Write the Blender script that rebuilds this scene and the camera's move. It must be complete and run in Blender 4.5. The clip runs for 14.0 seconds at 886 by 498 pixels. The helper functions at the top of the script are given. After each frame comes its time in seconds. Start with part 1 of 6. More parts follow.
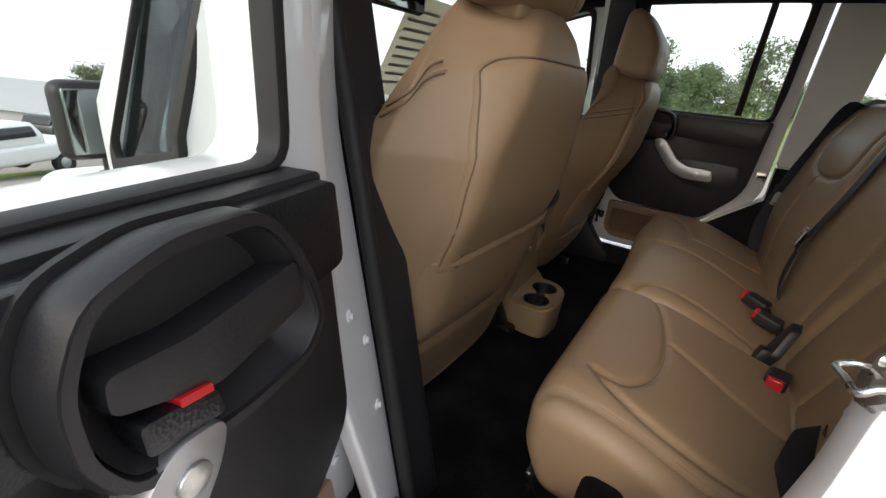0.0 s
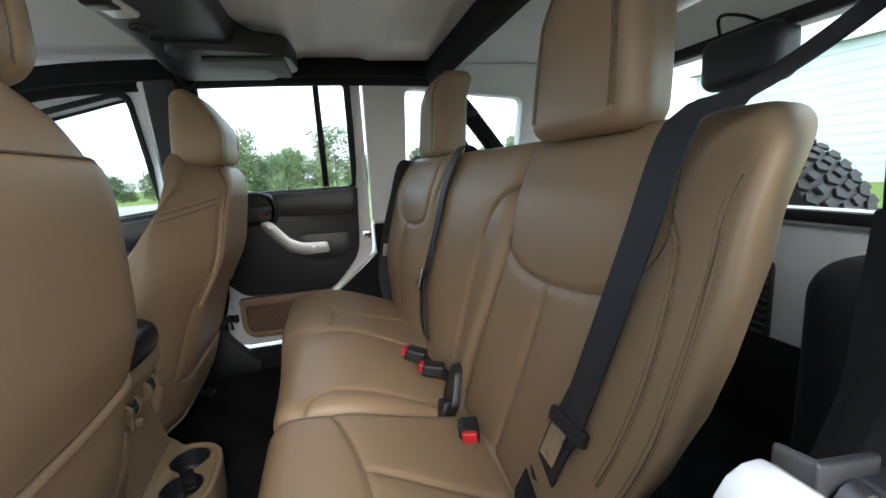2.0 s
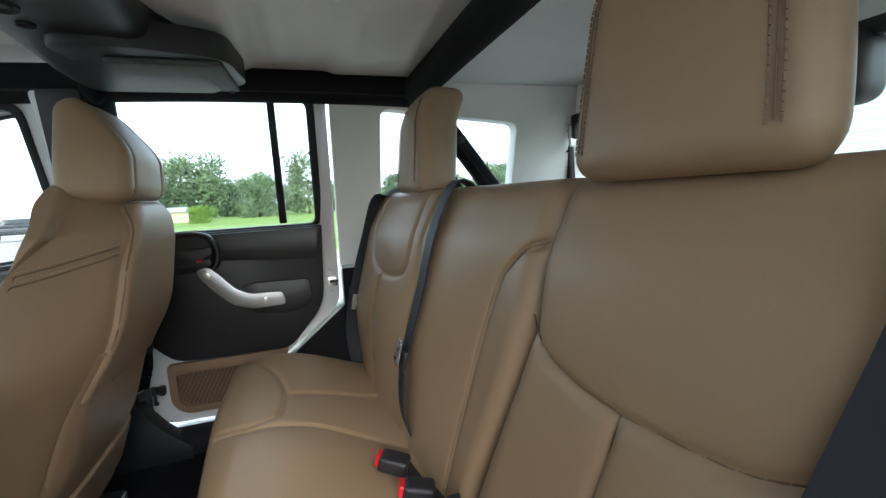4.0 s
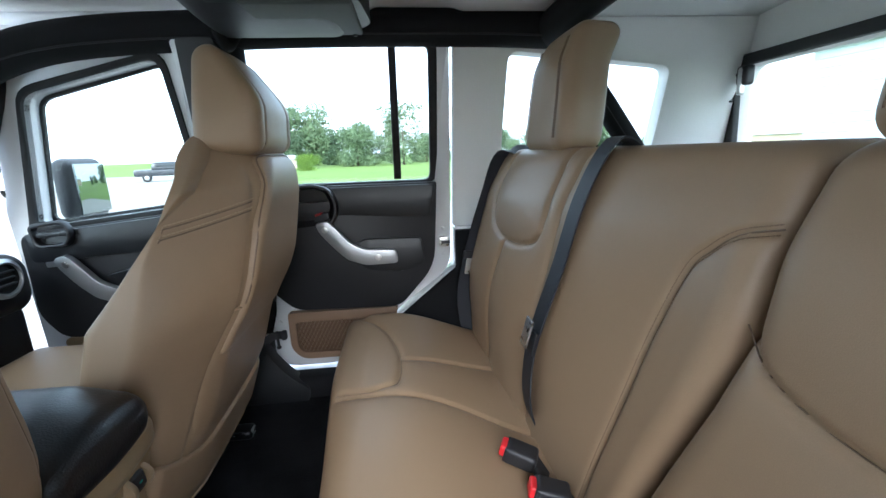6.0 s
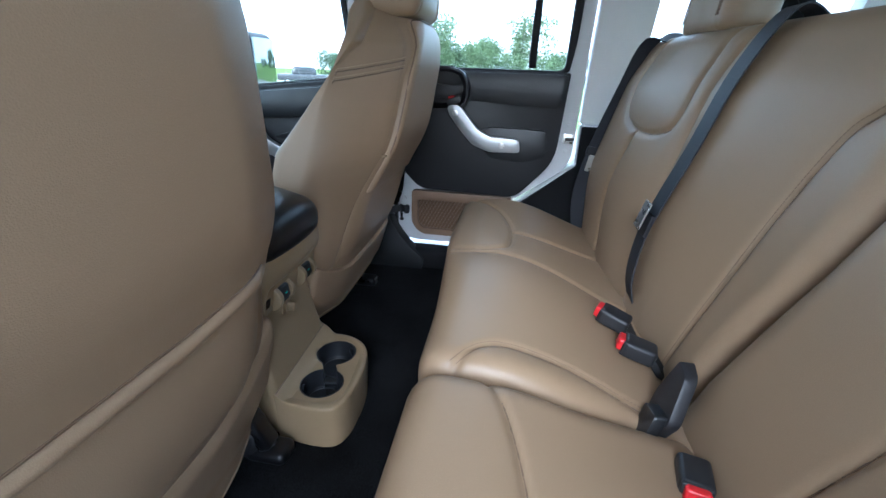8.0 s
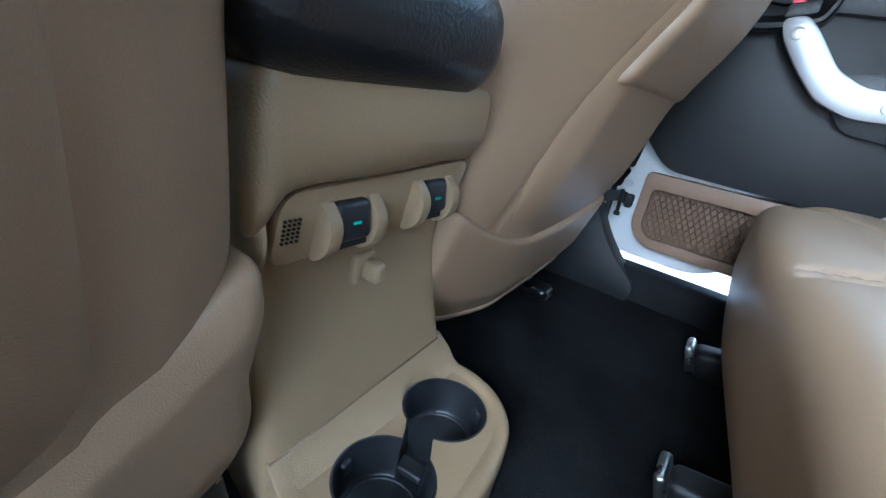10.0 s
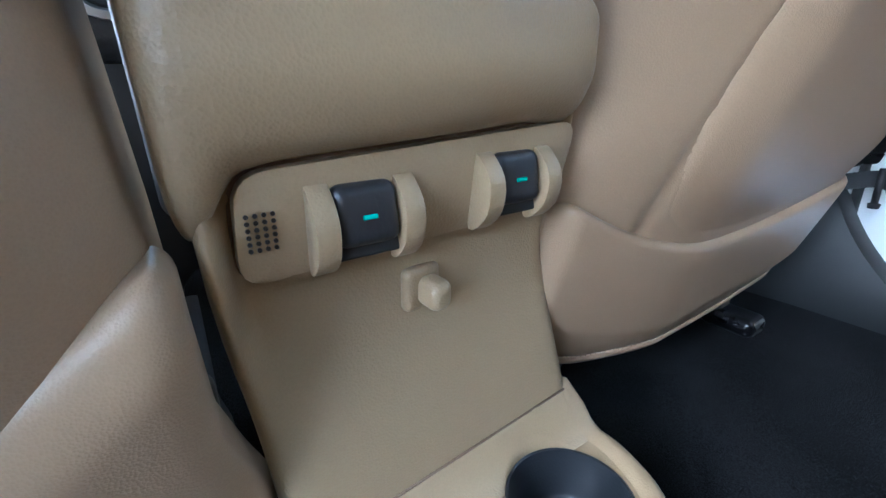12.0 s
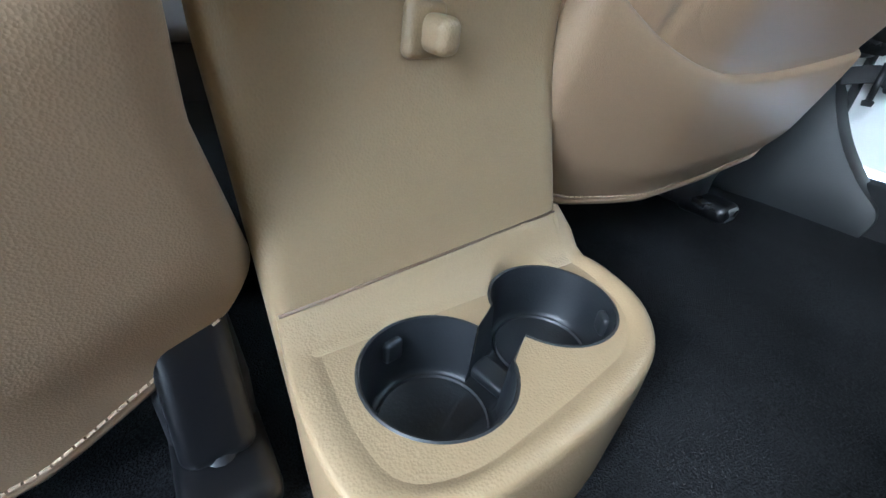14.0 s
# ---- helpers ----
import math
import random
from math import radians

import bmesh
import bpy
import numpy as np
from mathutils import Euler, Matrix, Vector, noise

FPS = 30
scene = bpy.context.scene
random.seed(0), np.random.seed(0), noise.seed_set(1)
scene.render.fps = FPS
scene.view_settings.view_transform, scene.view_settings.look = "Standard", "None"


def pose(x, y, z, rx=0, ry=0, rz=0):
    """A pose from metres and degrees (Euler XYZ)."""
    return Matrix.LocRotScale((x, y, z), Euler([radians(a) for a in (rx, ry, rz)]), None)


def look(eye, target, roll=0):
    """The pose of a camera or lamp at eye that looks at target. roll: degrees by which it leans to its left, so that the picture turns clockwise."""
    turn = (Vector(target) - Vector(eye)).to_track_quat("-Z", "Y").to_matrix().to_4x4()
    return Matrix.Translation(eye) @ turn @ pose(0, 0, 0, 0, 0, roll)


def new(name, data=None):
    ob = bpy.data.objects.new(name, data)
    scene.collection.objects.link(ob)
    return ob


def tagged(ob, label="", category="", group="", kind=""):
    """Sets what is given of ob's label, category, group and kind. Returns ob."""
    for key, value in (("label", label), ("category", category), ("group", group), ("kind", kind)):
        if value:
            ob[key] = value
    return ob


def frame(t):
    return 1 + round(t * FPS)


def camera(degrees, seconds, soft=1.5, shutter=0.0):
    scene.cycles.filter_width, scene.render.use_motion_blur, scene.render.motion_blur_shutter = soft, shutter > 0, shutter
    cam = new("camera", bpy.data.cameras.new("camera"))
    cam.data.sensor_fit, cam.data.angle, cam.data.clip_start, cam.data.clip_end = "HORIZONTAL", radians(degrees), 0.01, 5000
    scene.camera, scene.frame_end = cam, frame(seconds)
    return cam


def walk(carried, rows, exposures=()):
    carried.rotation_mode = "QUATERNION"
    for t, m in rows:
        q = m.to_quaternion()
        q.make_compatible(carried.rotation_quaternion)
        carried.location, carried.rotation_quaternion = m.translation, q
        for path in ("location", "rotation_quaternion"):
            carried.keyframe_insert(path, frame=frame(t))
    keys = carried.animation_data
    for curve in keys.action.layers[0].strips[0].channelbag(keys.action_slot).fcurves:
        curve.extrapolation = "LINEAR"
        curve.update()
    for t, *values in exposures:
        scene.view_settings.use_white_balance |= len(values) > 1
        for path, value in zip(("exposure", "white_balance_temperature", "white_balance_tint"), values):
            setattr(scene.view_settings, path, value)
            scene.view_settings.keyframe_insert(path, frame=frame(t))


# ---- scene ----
cam = camera(93.0, 14.0)
PATH = [
    (0, (0.437, -1.067, 1.432), (-0.568, 0.491, 0.682), 5.5),
    (0.5, (0.373, -0.958, 1.403), (-0.356, 0.733, 0.623), 5.0),
    (1, (0.380, -0.853, 1.383), (0.009, 0.946, 0.593), -3.8),
    (1.5, (0.404, -0.830, 1.415), (0.582, 1.055, 0.770), -3.7),
    (2, (0.434, -0.827, 1.431), (0.904, 1.082, 1.063), -3.9),
    (2.5, (0.460, -0.794, 1.452), (0.990, 1.121, 1.223), -3.4),
    (2.7, (0.476, -0.766, 1.457), (1.051, 1.143, 1.292), -3.4),
    (4.8, (0.474, -0.479, 1.460), (1.074, 1.403, 1.147), -3.0),
    (5, (0.466, -0.463, 1.458), (1.029, 1.431, 1.142), -2.6),
    (5.5, (0.438, -0.441, 1.468), (0.844, 1.489, 1.141), -3.0),
    (6, (0.417, -0.453, 1.473), (0.598, 1.488, 1.023), -2.0),
    (6.5, (0.408, -0.490, 1.470), (0.454, 1.395, 0.801), -0.4),
    (7, (0.405, -0.543, 1.443), (0.319, 1.328, 0.741), 0.2),
    (7.5, (0.407, -0.591, 1.418), (0.264, 1.254, 0.658), 1.8),
    (8, (0.389, -0.555, 1.383), (0.089, 1.265, 0.609), 2.0),
    (8.5, (0.315, -0.435, 1.319), (-0.212, 1.314, 0.505), 5.3),
    (9, (0.272, -0.309, 1.216), (-0.305, 1.451, 0.462), 8.0),
    (9.2, (0.258, -0.282, 1.192), (-0.330, 1.476, 0.442), 10.7),
    (11.3, (0.180, -0.055, 1.106), (-1.438, 0.934, 0.469), -0.3),
    (11.5, (0.182, -0.055, 1.109), (-1.454, 0.911, 0.484), -0.7),
    (12, (0.190, -0.065, 1.090), (-1.395, 0.936, 0.395), -1.3),
    (12.5, (0.196, -0.083, 1.040), (-1.161, 0.948, -0.006), 5.2),
    (13, (0.204, -0.077, 1.013), (-1.096, 0.956, -0.102), 7.2),
    (13.5, (0.210, -0.074, 1.010), (-1.074, 0.963, -0.120), 7.7),
    (14, (0.194, -0.082, 1.011), (-1.170, 0.954, -0.021), 5.7),
]
walk(cam, [(t, look(eye, target, roll)) for t, eye, target, roll in PATH], [(0.0, 0.95, 6650, 15), (0.5, 1.1, 6250, 12), (1.0, 1.0, 6050, 16), (1.5, 1.5, 5950, 10), (2.0, 1.9, 5900, 9), (2.5, 1.9, 5950, 4), (5.0, 2.3, 5450, 8), (7.5, 2.5, 5000, 8), (9.0, 2.8, 4550, 2), (11.5, 4.25, 4520, 5), (12.0, 4.2, 4520, 5), (12.5, 4.2, 4850, 1), (14.0, 4.3, 4850, 2)])

# ---- world, sun, large lights ----
world = bpy.data.worlds.new("overcast_sky")
scene.world = world
world.use_nodes = True
wn = world.node_tree
sky = wn.nodes.new("ShaderNodeTexSky")
sky.sky_type = "NISHITA"
sky.sun_disc = False
sky.sun_elevation, sky.sun_rotation = radians(32), radians(180)
sky.dust_density, sky.air_density, sky.ozone_density = 4.0, 1.0, 1.0
haze = wn.nodes.new("ShaderNodeMix")
haze.data_type = "RGBA"
haze.inputs[0].default_value = 0.6
haze.inputs[7].default_value = (9.2, 9.6, 10.0, 1)
wn.links.new(sky.outputs[0], haze.inputs[6])
bg = wn.nodes["Background"]
bg.inputs[1].default_value = 0.12
wn.links.new(haze.outputs[2], bg.inputs[0])

sun = new("sun", bpy.data.lights.new("sun", "SUN"))
sun.data.energy, sun.data.angle, sun.data.color = 0.6, radians(30), (1.0, 0.96, 0.91)
sun.matrix_world = look((0.0, -1.2, 0.75), (0.0, 0.0, 0.0))

# ---- materials ----
def material(name, colour, rough=0.5, metal=0.0, grain=0.0, grain_scale=300.0, var=0.08, var_scale=4.0,
             coat=0.0, spec=0.5, island=False, fleck=0.35, grain_kind="noise"):
    """A surface with colour variation at two scales and a fine relief; sizes in 1/m of object space."""
    m = bpy.data.materials.new(name)
    m.use_nodes = True
    t = m.node_tree
    b = t.nodes["Principled BSDF"]
    b.inputs["Roughness"].default_value = rough
    b.inputs["Metallic"].default_value = metal
    b.inputs["Coat Weight"].default_value = coat
    b.inputs["Coat Roughness"].default_value = 0.08
    b.inputs["Specular IOR Level"].default_value = spec
    co = t.nodes.new("ShaderNodeTexCoord")
    big = t.nodes.new("ShaderNodeTexNoise")
    big.inputs["Scale"].default_value, big.inputs["Detail"].default_value = var_scale, 5
    t.links.new(co.outputs["Object"], big.inputs["Vector"])
    fine = t.nodes.new("ShaderNodeTexVoronoi" if grain_kind == "voronoi" else "ShaderNodeTexNoise")
    fine.inputs["Scale"].default_value = grain_scale
    t.links.new(co.outputs["Object"], fine.inputs["Vector"])
    fine_out = fine.outputs["Distance"] if grain_kind == "voronoi" else fine.outputs["Fac"]
    add = t.nodes.new("ShaderNodeMath")
    add.operation = "MULTIPLY_ADD"
    t.links.new(fine_out, add.inputs[0])
    add.inputs[1].default_value = fleck
    t.links.new(big.outputs["Fac"], add.inputs[2])
    ramp = t.nodes.new("ShaderNodeMapRange")
    ramp.inputs[1].default_value, ramp.inputs[2].default_value = 0.35 + (fleck - 0.35) * 0.6, 0.95 + (fleck - 0.35) * 0.44
    ramp.inputs[3].default_value, ramp.inputs[4].default_value = 1 - var, 1 + var
    t.links.new(add.outputs[0], ramp.inputs[0])
    mul = t.nodes.new("ShaderNodeVectorMath")
    mul.operation = "SCALE"
    mul.inputs[0].default_value = colour
    t.links.new(ramp.outputs[0], mul.inputs["Scale"])
    t.links.new(mul.outputs[0], b.inputs["Base Color"])
    rr = t.nodes.new("ShaderNodeMapRange")
    rr.inputs[1].default_value, rr.inputs[2].default_value = 0.3, 0.7
    rr.inputs[3].default_value, rr.inputs[4].default_value = max(0.02, rough - 0.06), min(1, rough + 0.06)
    t.links.new(big.outputs["Fac"], rr.inputs[0])
    t.links.new(rr.outputs[0], b.inputs["Roughness"])
    if grain:
        bump = t.nodes.new("ShaderNodeBump")
        bump.inputs["Strength"].default_value = 0.5
        bump.inputs["Distance"].default_value = grain
        t.links.new(fine_out, bump.inputs["Height"])
        t.links.new(bump.outputs[0], b.inputs["Normal"])
    return m


def glass(name, tint=(1, 1, 1), gloss=0.08):
    m = bpy.data.materials.new(name)
    m.use_nodes = True
    t = m.node_tree
    t.nodes.remove(t.nodes["Principled BSDF"])
    clear, shiny, mix = t.nodes.new("ShaderNodeBsdfTransparent"), t.nodes.new("ShaderNodeBsdfGlossy"), t.nodes.new("ShaderNodeMixShader")
    clear.inputs[0].default_value = (*tint, 1)
    shiny.inputs["Roughness"].default_value = 0.02
    edge = t.nodes.new("ShaderNodeLayerWeight")
    edge.inputs[0].default_value = 0.5
    power, scale = t.nodes.new("ShaderNodeMath"), t.nodes.new("ShaderNodeMath")
    power.operation, scale.operation = "POWER", "MULTIPLY_ADD"
    power.inputs[1].default_value = 5.0
    scale.inputs[1].default_value, scale.inputs[2].default_value = 0.55, 0.03
    t.links.new(edge.outputs["Facing"], power.inputs[0])
    t.links.new(power.outputs[0], scale.inputs[0])
    t.links.new(scale.outputs[0], mix.inputs[0])
    t.links.new(clear.outputs[0], mix.inputs[1])
    t.links.new(shiny.outputs[0], mix.inputs[2])
    t.links.new(mix.outputs[0], t.nodes["Material Output"].inputs[0])
    return m


LEATHER = material("tan_leather", (0.290, 0.199, 0.118), 0.43, spec=0.42, grain=0.0002, grain_scale=1000, var=0.07, var_scale=3, grain_kind="voronoi")
STITCH = material("tan_thread", (0.40, 0.29, 0.185), 0.8, var=0.1)
SEWN = material("brown_thread", (0.185, 0.120, 0.070), 0.7, var=0.1)
ZINC = material("dull_zinc_plate", (0.10, 0.10, 0.105), 0.45, metal=0.6, var=0.15, var_scale=30)
PIPING = material("tan_piping", (0.15, 0.095, 0.055), 0.5, var=0.05)
TAN = material("tan_moulded_plastic", (0.302, 0.218, 0.121), 0.44, grain=0.00032, grain_scale=750, var=0.05, var_scale=5, grain_kind="voronoi")
BLACK = material("black_moulded_plastic", (0.016, 0.016, 0.018), 0.47, grain=0.0003, grain_scale=500, var=0.12, var_scale=6)
CHARCOAL = material("charcoal_moulded_plastic", (0.012, 0.013, 0.014), 0.55, grain=0.0005, grain_scale=500, var=0.1)
PADDED = material("black_padded_vinyl", (0.011, 0.012, 0.014), 0.34, grain=0.0005, grain_scale=420, var=0.12, grain_kind="voronoi")
FABRIC = material("black_woven_cover", (0.010, 0.010, 0.011), 0.85, grain=0.0009, grain_scale=900, var=0.15, spec=0.2)
CARPET = material("black_carpet", (0.0088, 0.0088, 0.0094), 0.95, grain=0.006, grain_scale=800, var=0.9, var_scale=9, spec=0.1, fleck=1.6)
BROWN = material("brown_moulded_plastic", (0.235, 0.150, 0.092), 0.5, grain=0.0003, grain_scale=700, var=0.05)
JET = material("gloss_black_enamel", (0.006, 0.006, 0.007), 0.32, var=0.15, var_scale=20)
RUBBER = material("black_rubber", (0.015, 0.015, 0.016), 0.65, var=0.1)
WHITE = material("white_car_paint", (0.78, 0.79, 0.80), 0.22, coat=0.6, var=0.015)
LINER = material("pale_grey_hardtop_lining", (0.82, 0.82, 0.80), 0.75, grain=0.0006, grain_scale=260, var=0.05)
SILVER = material("satin_silver_trim", (0.44, 0.45, 0.46), 0.38, metal=0.75, var=0.03)
STEEL = material("bright_zinc_steel", (0.62, 0.62, 0.60), 0.3, metal=1.0, var=0.15, var_scale=60)
WEB = material("charcoal_belt_webbing", (0.018, 0.020, 0.026), 0.6, grain=0.0006, grain_scale=1200, var=0.12)
RED = material("red_buckle_button", (0.62, 0.015, 0.02), 0.35, var=0.04)
GREEN = material("green_switch_mark", (0.02, 0.45, 0.36), 0.5, var=0.02)
CUP = material("dark_grey_cup_liner", (0.015, 0.0165, 0.019), 0.40, grain=0.0003, grain_scale=600, var=0.1)
GLASS = glass("clear_car_glass", (0.93, 0.97, 0.95))
# Clear pane tinted dark in imitation of dim reflections and the cabin behind.
DIMMED = glass("reflection_darkened_glass", (0.30, 0.36, 0.36), 0.25)
# Dark reflections are put into the colour; a real mirror returns more.
MIRROR = material("darkened_mirror_glass", (0.30, 0.33, 0.33), 0.03, metal=1.0, var=0.01)
PAPER = material("printed_paper", (0.75, 0.74, 0.66), 0.7, var=0.03)
thin = PAPER.node_tree.nodes.new("ShaderNodeBsdfTranslucent")
thin.inputs[0].default_value = (0.80, 0.78, 0.66, 1)
blend = PAPER.node_tree.nodes.new("ShaderNodeMixShader")
blend.inputs[0].default_value = 0.55
PAPER.node_tree.links.new(PAPER.node_tree.nodes["Principled BSDF"].outputs[0], blend.inputs[1])
PAPER.node_tree.links.new(thin.outputs[0], blend.inputs[2])
PAPER.node_tree.links.new(blend.outputs[0], PAPER.node_tree.nodes["Material Output"].inputs[0])
INK = material("grey_print", (0.45, 0.45, 0.43), 0.8)
YELLOW = material("yellow_sticker", (0.75, 0.68, 0.30), 0.6)
LAMP = material("clear_lens_plastic", (0.8, 0.8, 0.78), 0.15, var=0.02)
ASPHALT = material("pale_worn_asphalt", (0.27, 0.25, 0.22), 0.9, grain=0.01, grain_scale=60, var=0.2, var_scale=0.25)
GRASS = material("mown_grass", (0.14, 0.20, 0.05), 0.9, grain=0.03, grain_scale=25, var=0.22, var_scale=0.12, spec=0.1)
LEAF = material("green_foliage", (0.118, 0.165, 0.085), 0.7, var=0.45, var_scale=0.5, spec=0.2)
LEAF_DARK = material("dark_green_foliage", (0.078, 0.115, 0.062), 0.7, var=0.4, var_scale=0.6, spec=0.2)
LEAF_PALE = material("pale_green_bush", (0.14, 0.22, 0.035), 0.7, var=0.35, var_scale=1.5, spec=0.2)
BARK = material("grey_bark", (0.09, 0.07, 0.05), 0.9, var=0.3, var_scale=6)
SIDING = material("pale_blue_grey_siding", (0.62, 0.68, 0.74), 0.6, var=0.04, var_scale=0.6)
ROOFING = material("grey_metal_roof", (0.36, 0.37, 0.38), 0.5, var=0.08, var_scale=0.5)
WALLGREY = material("grey_cladding", (0.40, 0.41, 0.42), 0.7, var=0.06, var_scale=0.5)
BRICKISH = material("buff_wall", (0.42, 0.36, 0.26), 0.8, var=0.12, var_scale=1.0)
DARKCAR = material("dark_grey_car_paint", (0.03, 0.033, 0.04), 0.25, coat=0.6, var=0.05)
DARKGLASS = material("dark_vehicle_glass", (0.02, 0.025, 0.03), 0.08, var=0.02)
CHROME = material("chrome", (0.8, 0.8, 0.8), 0.12, metal=1.0, var=0.02)

# ---- mesh helpers ----
def V(a):
    return np.asarray(a, float)


def obj(name, verts, faces, mat, parent=None, label="", smooth=True, sharp=None):
    me = bpy.data.meshes.new(name)
    me.from_pydata([tuple(map(float, v)) for v in verts], [], [tuple(map(int, f)) for f in faces])
    me.validate()
    me.update()
    if smooth:
        me.polygons.foreach_set("use_smooth", [True] * len(me.polygons))
        if sharp:
            me.set_sharp_from_angle(angle=radians(sharp))
    me.materials.append(mat)
    ob = new(name, me)
    if parent:
        ob.parent = parent
    if label:
        ob["label"] = label
    return ob


def part(name, bm, mat, parent, label="", sharp=35):
    bmesh.ops.recalc_face_normals(bm, faces=bm.faces)
    me = bpy.data.meshes.new(name)
    bm.to_mesh(me)
    bm.free()
    me.polygons.foreach_set("use_smooth", [True] * len(me.polygons))
    me.set_sharp_from_angle(angle=radians(sharp))
    me.materials.append(mat)
    ob = new(name, me)
    if parent:
        ob.parent = parent
    if label:
        ob["label"] = label
    return ob


def thing(name, label, category, at=(0, 0, 0), group="", kind=""):
    ob = new(name)
    ob.empty_display_size = 0.05
    ob.location = at
    return tagged(ob, label, category, group, kind)


def steps(h, r, n):
    """Coordinates from -h to h with extra ones on the rounded rims."""
    rim = [h - r * f for f in (0.0, 0.18, 0.42, 0.7)]
    inner = np.linspace(-(h - r), h - r, max(2, n))
    return np.unique(np.round(np.concatenate([[-c for c in rim], inner, rim]), 6))


def box_grid(size, r, n):
    """Rounded box: vertices, outward normals, quads."""
    h = V(size) / 2
    r = min(r, h.min() * 0.98)
    axes = [steps(h[i], r, n[i]) for i in range(3)]
    index, pts, quads = {}, [], []

    def vert(key):
        if key not in index:
            index[key] = len(pts)
            pts.append([axes[i][key[i]] for i in range(3)])
        return index[key]

    for ax in range(3):
        u, v = [(1, 2), (2, 0), (0, 1)][ax]
        for side in (0, len(axes[ax]) - 1):
            for i in range(len(axes[u]) - 1):
                for j in range(len(axes[v]) - 1):
                    q = []
                    for a, b in ((i, j), (i + 1, j), (i + 1, j + 1), (i, j + 1)):
                        key = [0, 0, 0]
                        key[ax], key[u], key[v] = side, a, b
                        q.append(vert(tuple(key)))
                    quads.append(q if side else q[::-1])
    p = V(pts)
    core = np.clip(p, -(h - r), h - r)
    d = p - core
    ln = np.linalg.norm(d, axis=1, keepdims=True)
    nrm = d / np.maximum(ln, 1e-9)
    return core + nrm * r, nrm, quads


def rbox(name, size, r, mat, parent=None, at=(0, 0, 0), rot=(0, 0, 0), n=(2, 2, 2), shape=None, label=""):
    """A rounded box as an object; shape(points, normals) bends it."""
    p, nrm, quads = box_grid(size, r, n)
    if shape:
        p = shape(p, nrm)
    m = pose(*at, *rot)
    p = p @ np.array(m.to_3x3()).T + V(m.translation)
    return obj(name, p, quads, mat, parent, label)


def near(p2, line, closed=False):
    """Distance of 2D points to a polyline."""
    line = [V(a) for a in line]
    if closed:
        line = line + line[:1]
    best = np.full(len(p2), 9.0)
    for a, b in zip(line, line[1:]):
        ab = b - a
        t = np.clip(((p2 - a) @ ab) / (ab @ ab + 1e-12), 0, 1)
        best = np.minimum(best, np.linalg.norm(p2 - (a + t[:, None] * ab), axis=1))
    return best


def curve(points, n=8):
    """A smooth line through points (Catmull-Rom)."""
    pts = [V(a) for a in points]
    pts = [2 * pts[0] - pts[1]] + pts + [2 * pts[-1] - pts[-2]]
    out = []
    for i in range(1, len(pts) - 2):
        a, b, c, d = pts[i - 1 : i + 3]
        for k in range(n):
            t = k / n
            out.append(0.5 * (2 * b + (c - a) * t + (2 * a - 5 * b + 4 * c - d) * t**2 + (3 * b - a - 3 * c + d) * t**3))
    out.append(pts[-2])
    return out


def smoothstep(a, b, x):
    t = np.clip((x - a) / (b - a), 0, 1)
    return t * t * (3 - 2 * t)


def tube(name, points, radius, mat, parent=None, seg=8, label="", flat=1.0):
    """A round bar along points; radius may be a list."""
    pts = [V(a) for a in points]
    rad = radius if isinstance(radius, (list, tuple, np.ndarray)) else [radius] * len(pts)
    verts, faces = [], []
    up = V((0, 0, 1))
    for i, p in enumerate(pts):
        d = pts[min(i + 1, len(pts) - 1)] - pts[max(i - 1, 0)]
        d /= np.linalg.norm(d) + 1e-9
        ref = up if abs(d @ up) < 0.95 else V((1, 0, 0))
        a = np.cross(d, ref)
        a /= np.linalg.norm(a)
        b = np.cross(d, a)
        for k in range(seg):
            ang = 2 * math.pi * k / seg
            verts.append(p + rad[i] * (a * math.cos(ang) + b * math.sin(ang) * flat))
    for i in range(len(pts) - 1):
        for k in range(seg):
            faces.append((i * seg + k, i * seg + (k + 1) % seg, (i + 1) * seg + (k + 1) % seg, (i + 1) * seg + k))
    faces.append(tuple(range(seg))[::-1])
    faces.append(tuple((len(pts) - 1) * seg + k for k in range(seg)))
    ob = obj(name, verts, faces, mat, parent, label)
    return ob


def ribbon(name, points, sides, width, thick, mat, parent=None, label=""):
    """A woven strap: centre points, the direction across it at each, width and thickness."""
    pts, sd = [V(a) for a in points], [V(a) / np.linalg.norm(V(a)) for a in sides]
    verts, faces = [], []
    prof = [(-0.5, -0.5), (0, -0.5), (0.5, -0.5), (0.5, 0.5), (0, 0.5), (-0.5, 0.5)]
    k = len(prof)
    for i, p in enumerate(pts):
        d = pts[min(i + 1, len(pts) - 1)] - pts[max(i - 1, 0)]
        d /= np.linalg.norm(d) + 1e-9
        s = sd[i] - d * (sd[i] @ d)
        s /= np.linalg.norm(s)
        nn = np.cross(d, s)
        for a, b in prof:
            verts.append(p + s * a * width + nn * b * thick)
    for i in range(len(pts) - 1):
        for j in range(k):
            faces.append((i * k + j, i * k + (j + 1) % k, (i + 1) * k + (j + 1) % k, (i + 1) * k + j))
    faces += [tuple(range(k))[::-1], tuple((len(pts) - 1) * k + j for j in range(k))]
    return obj(name, verts, faces, mat, parent, label, sharp=40)


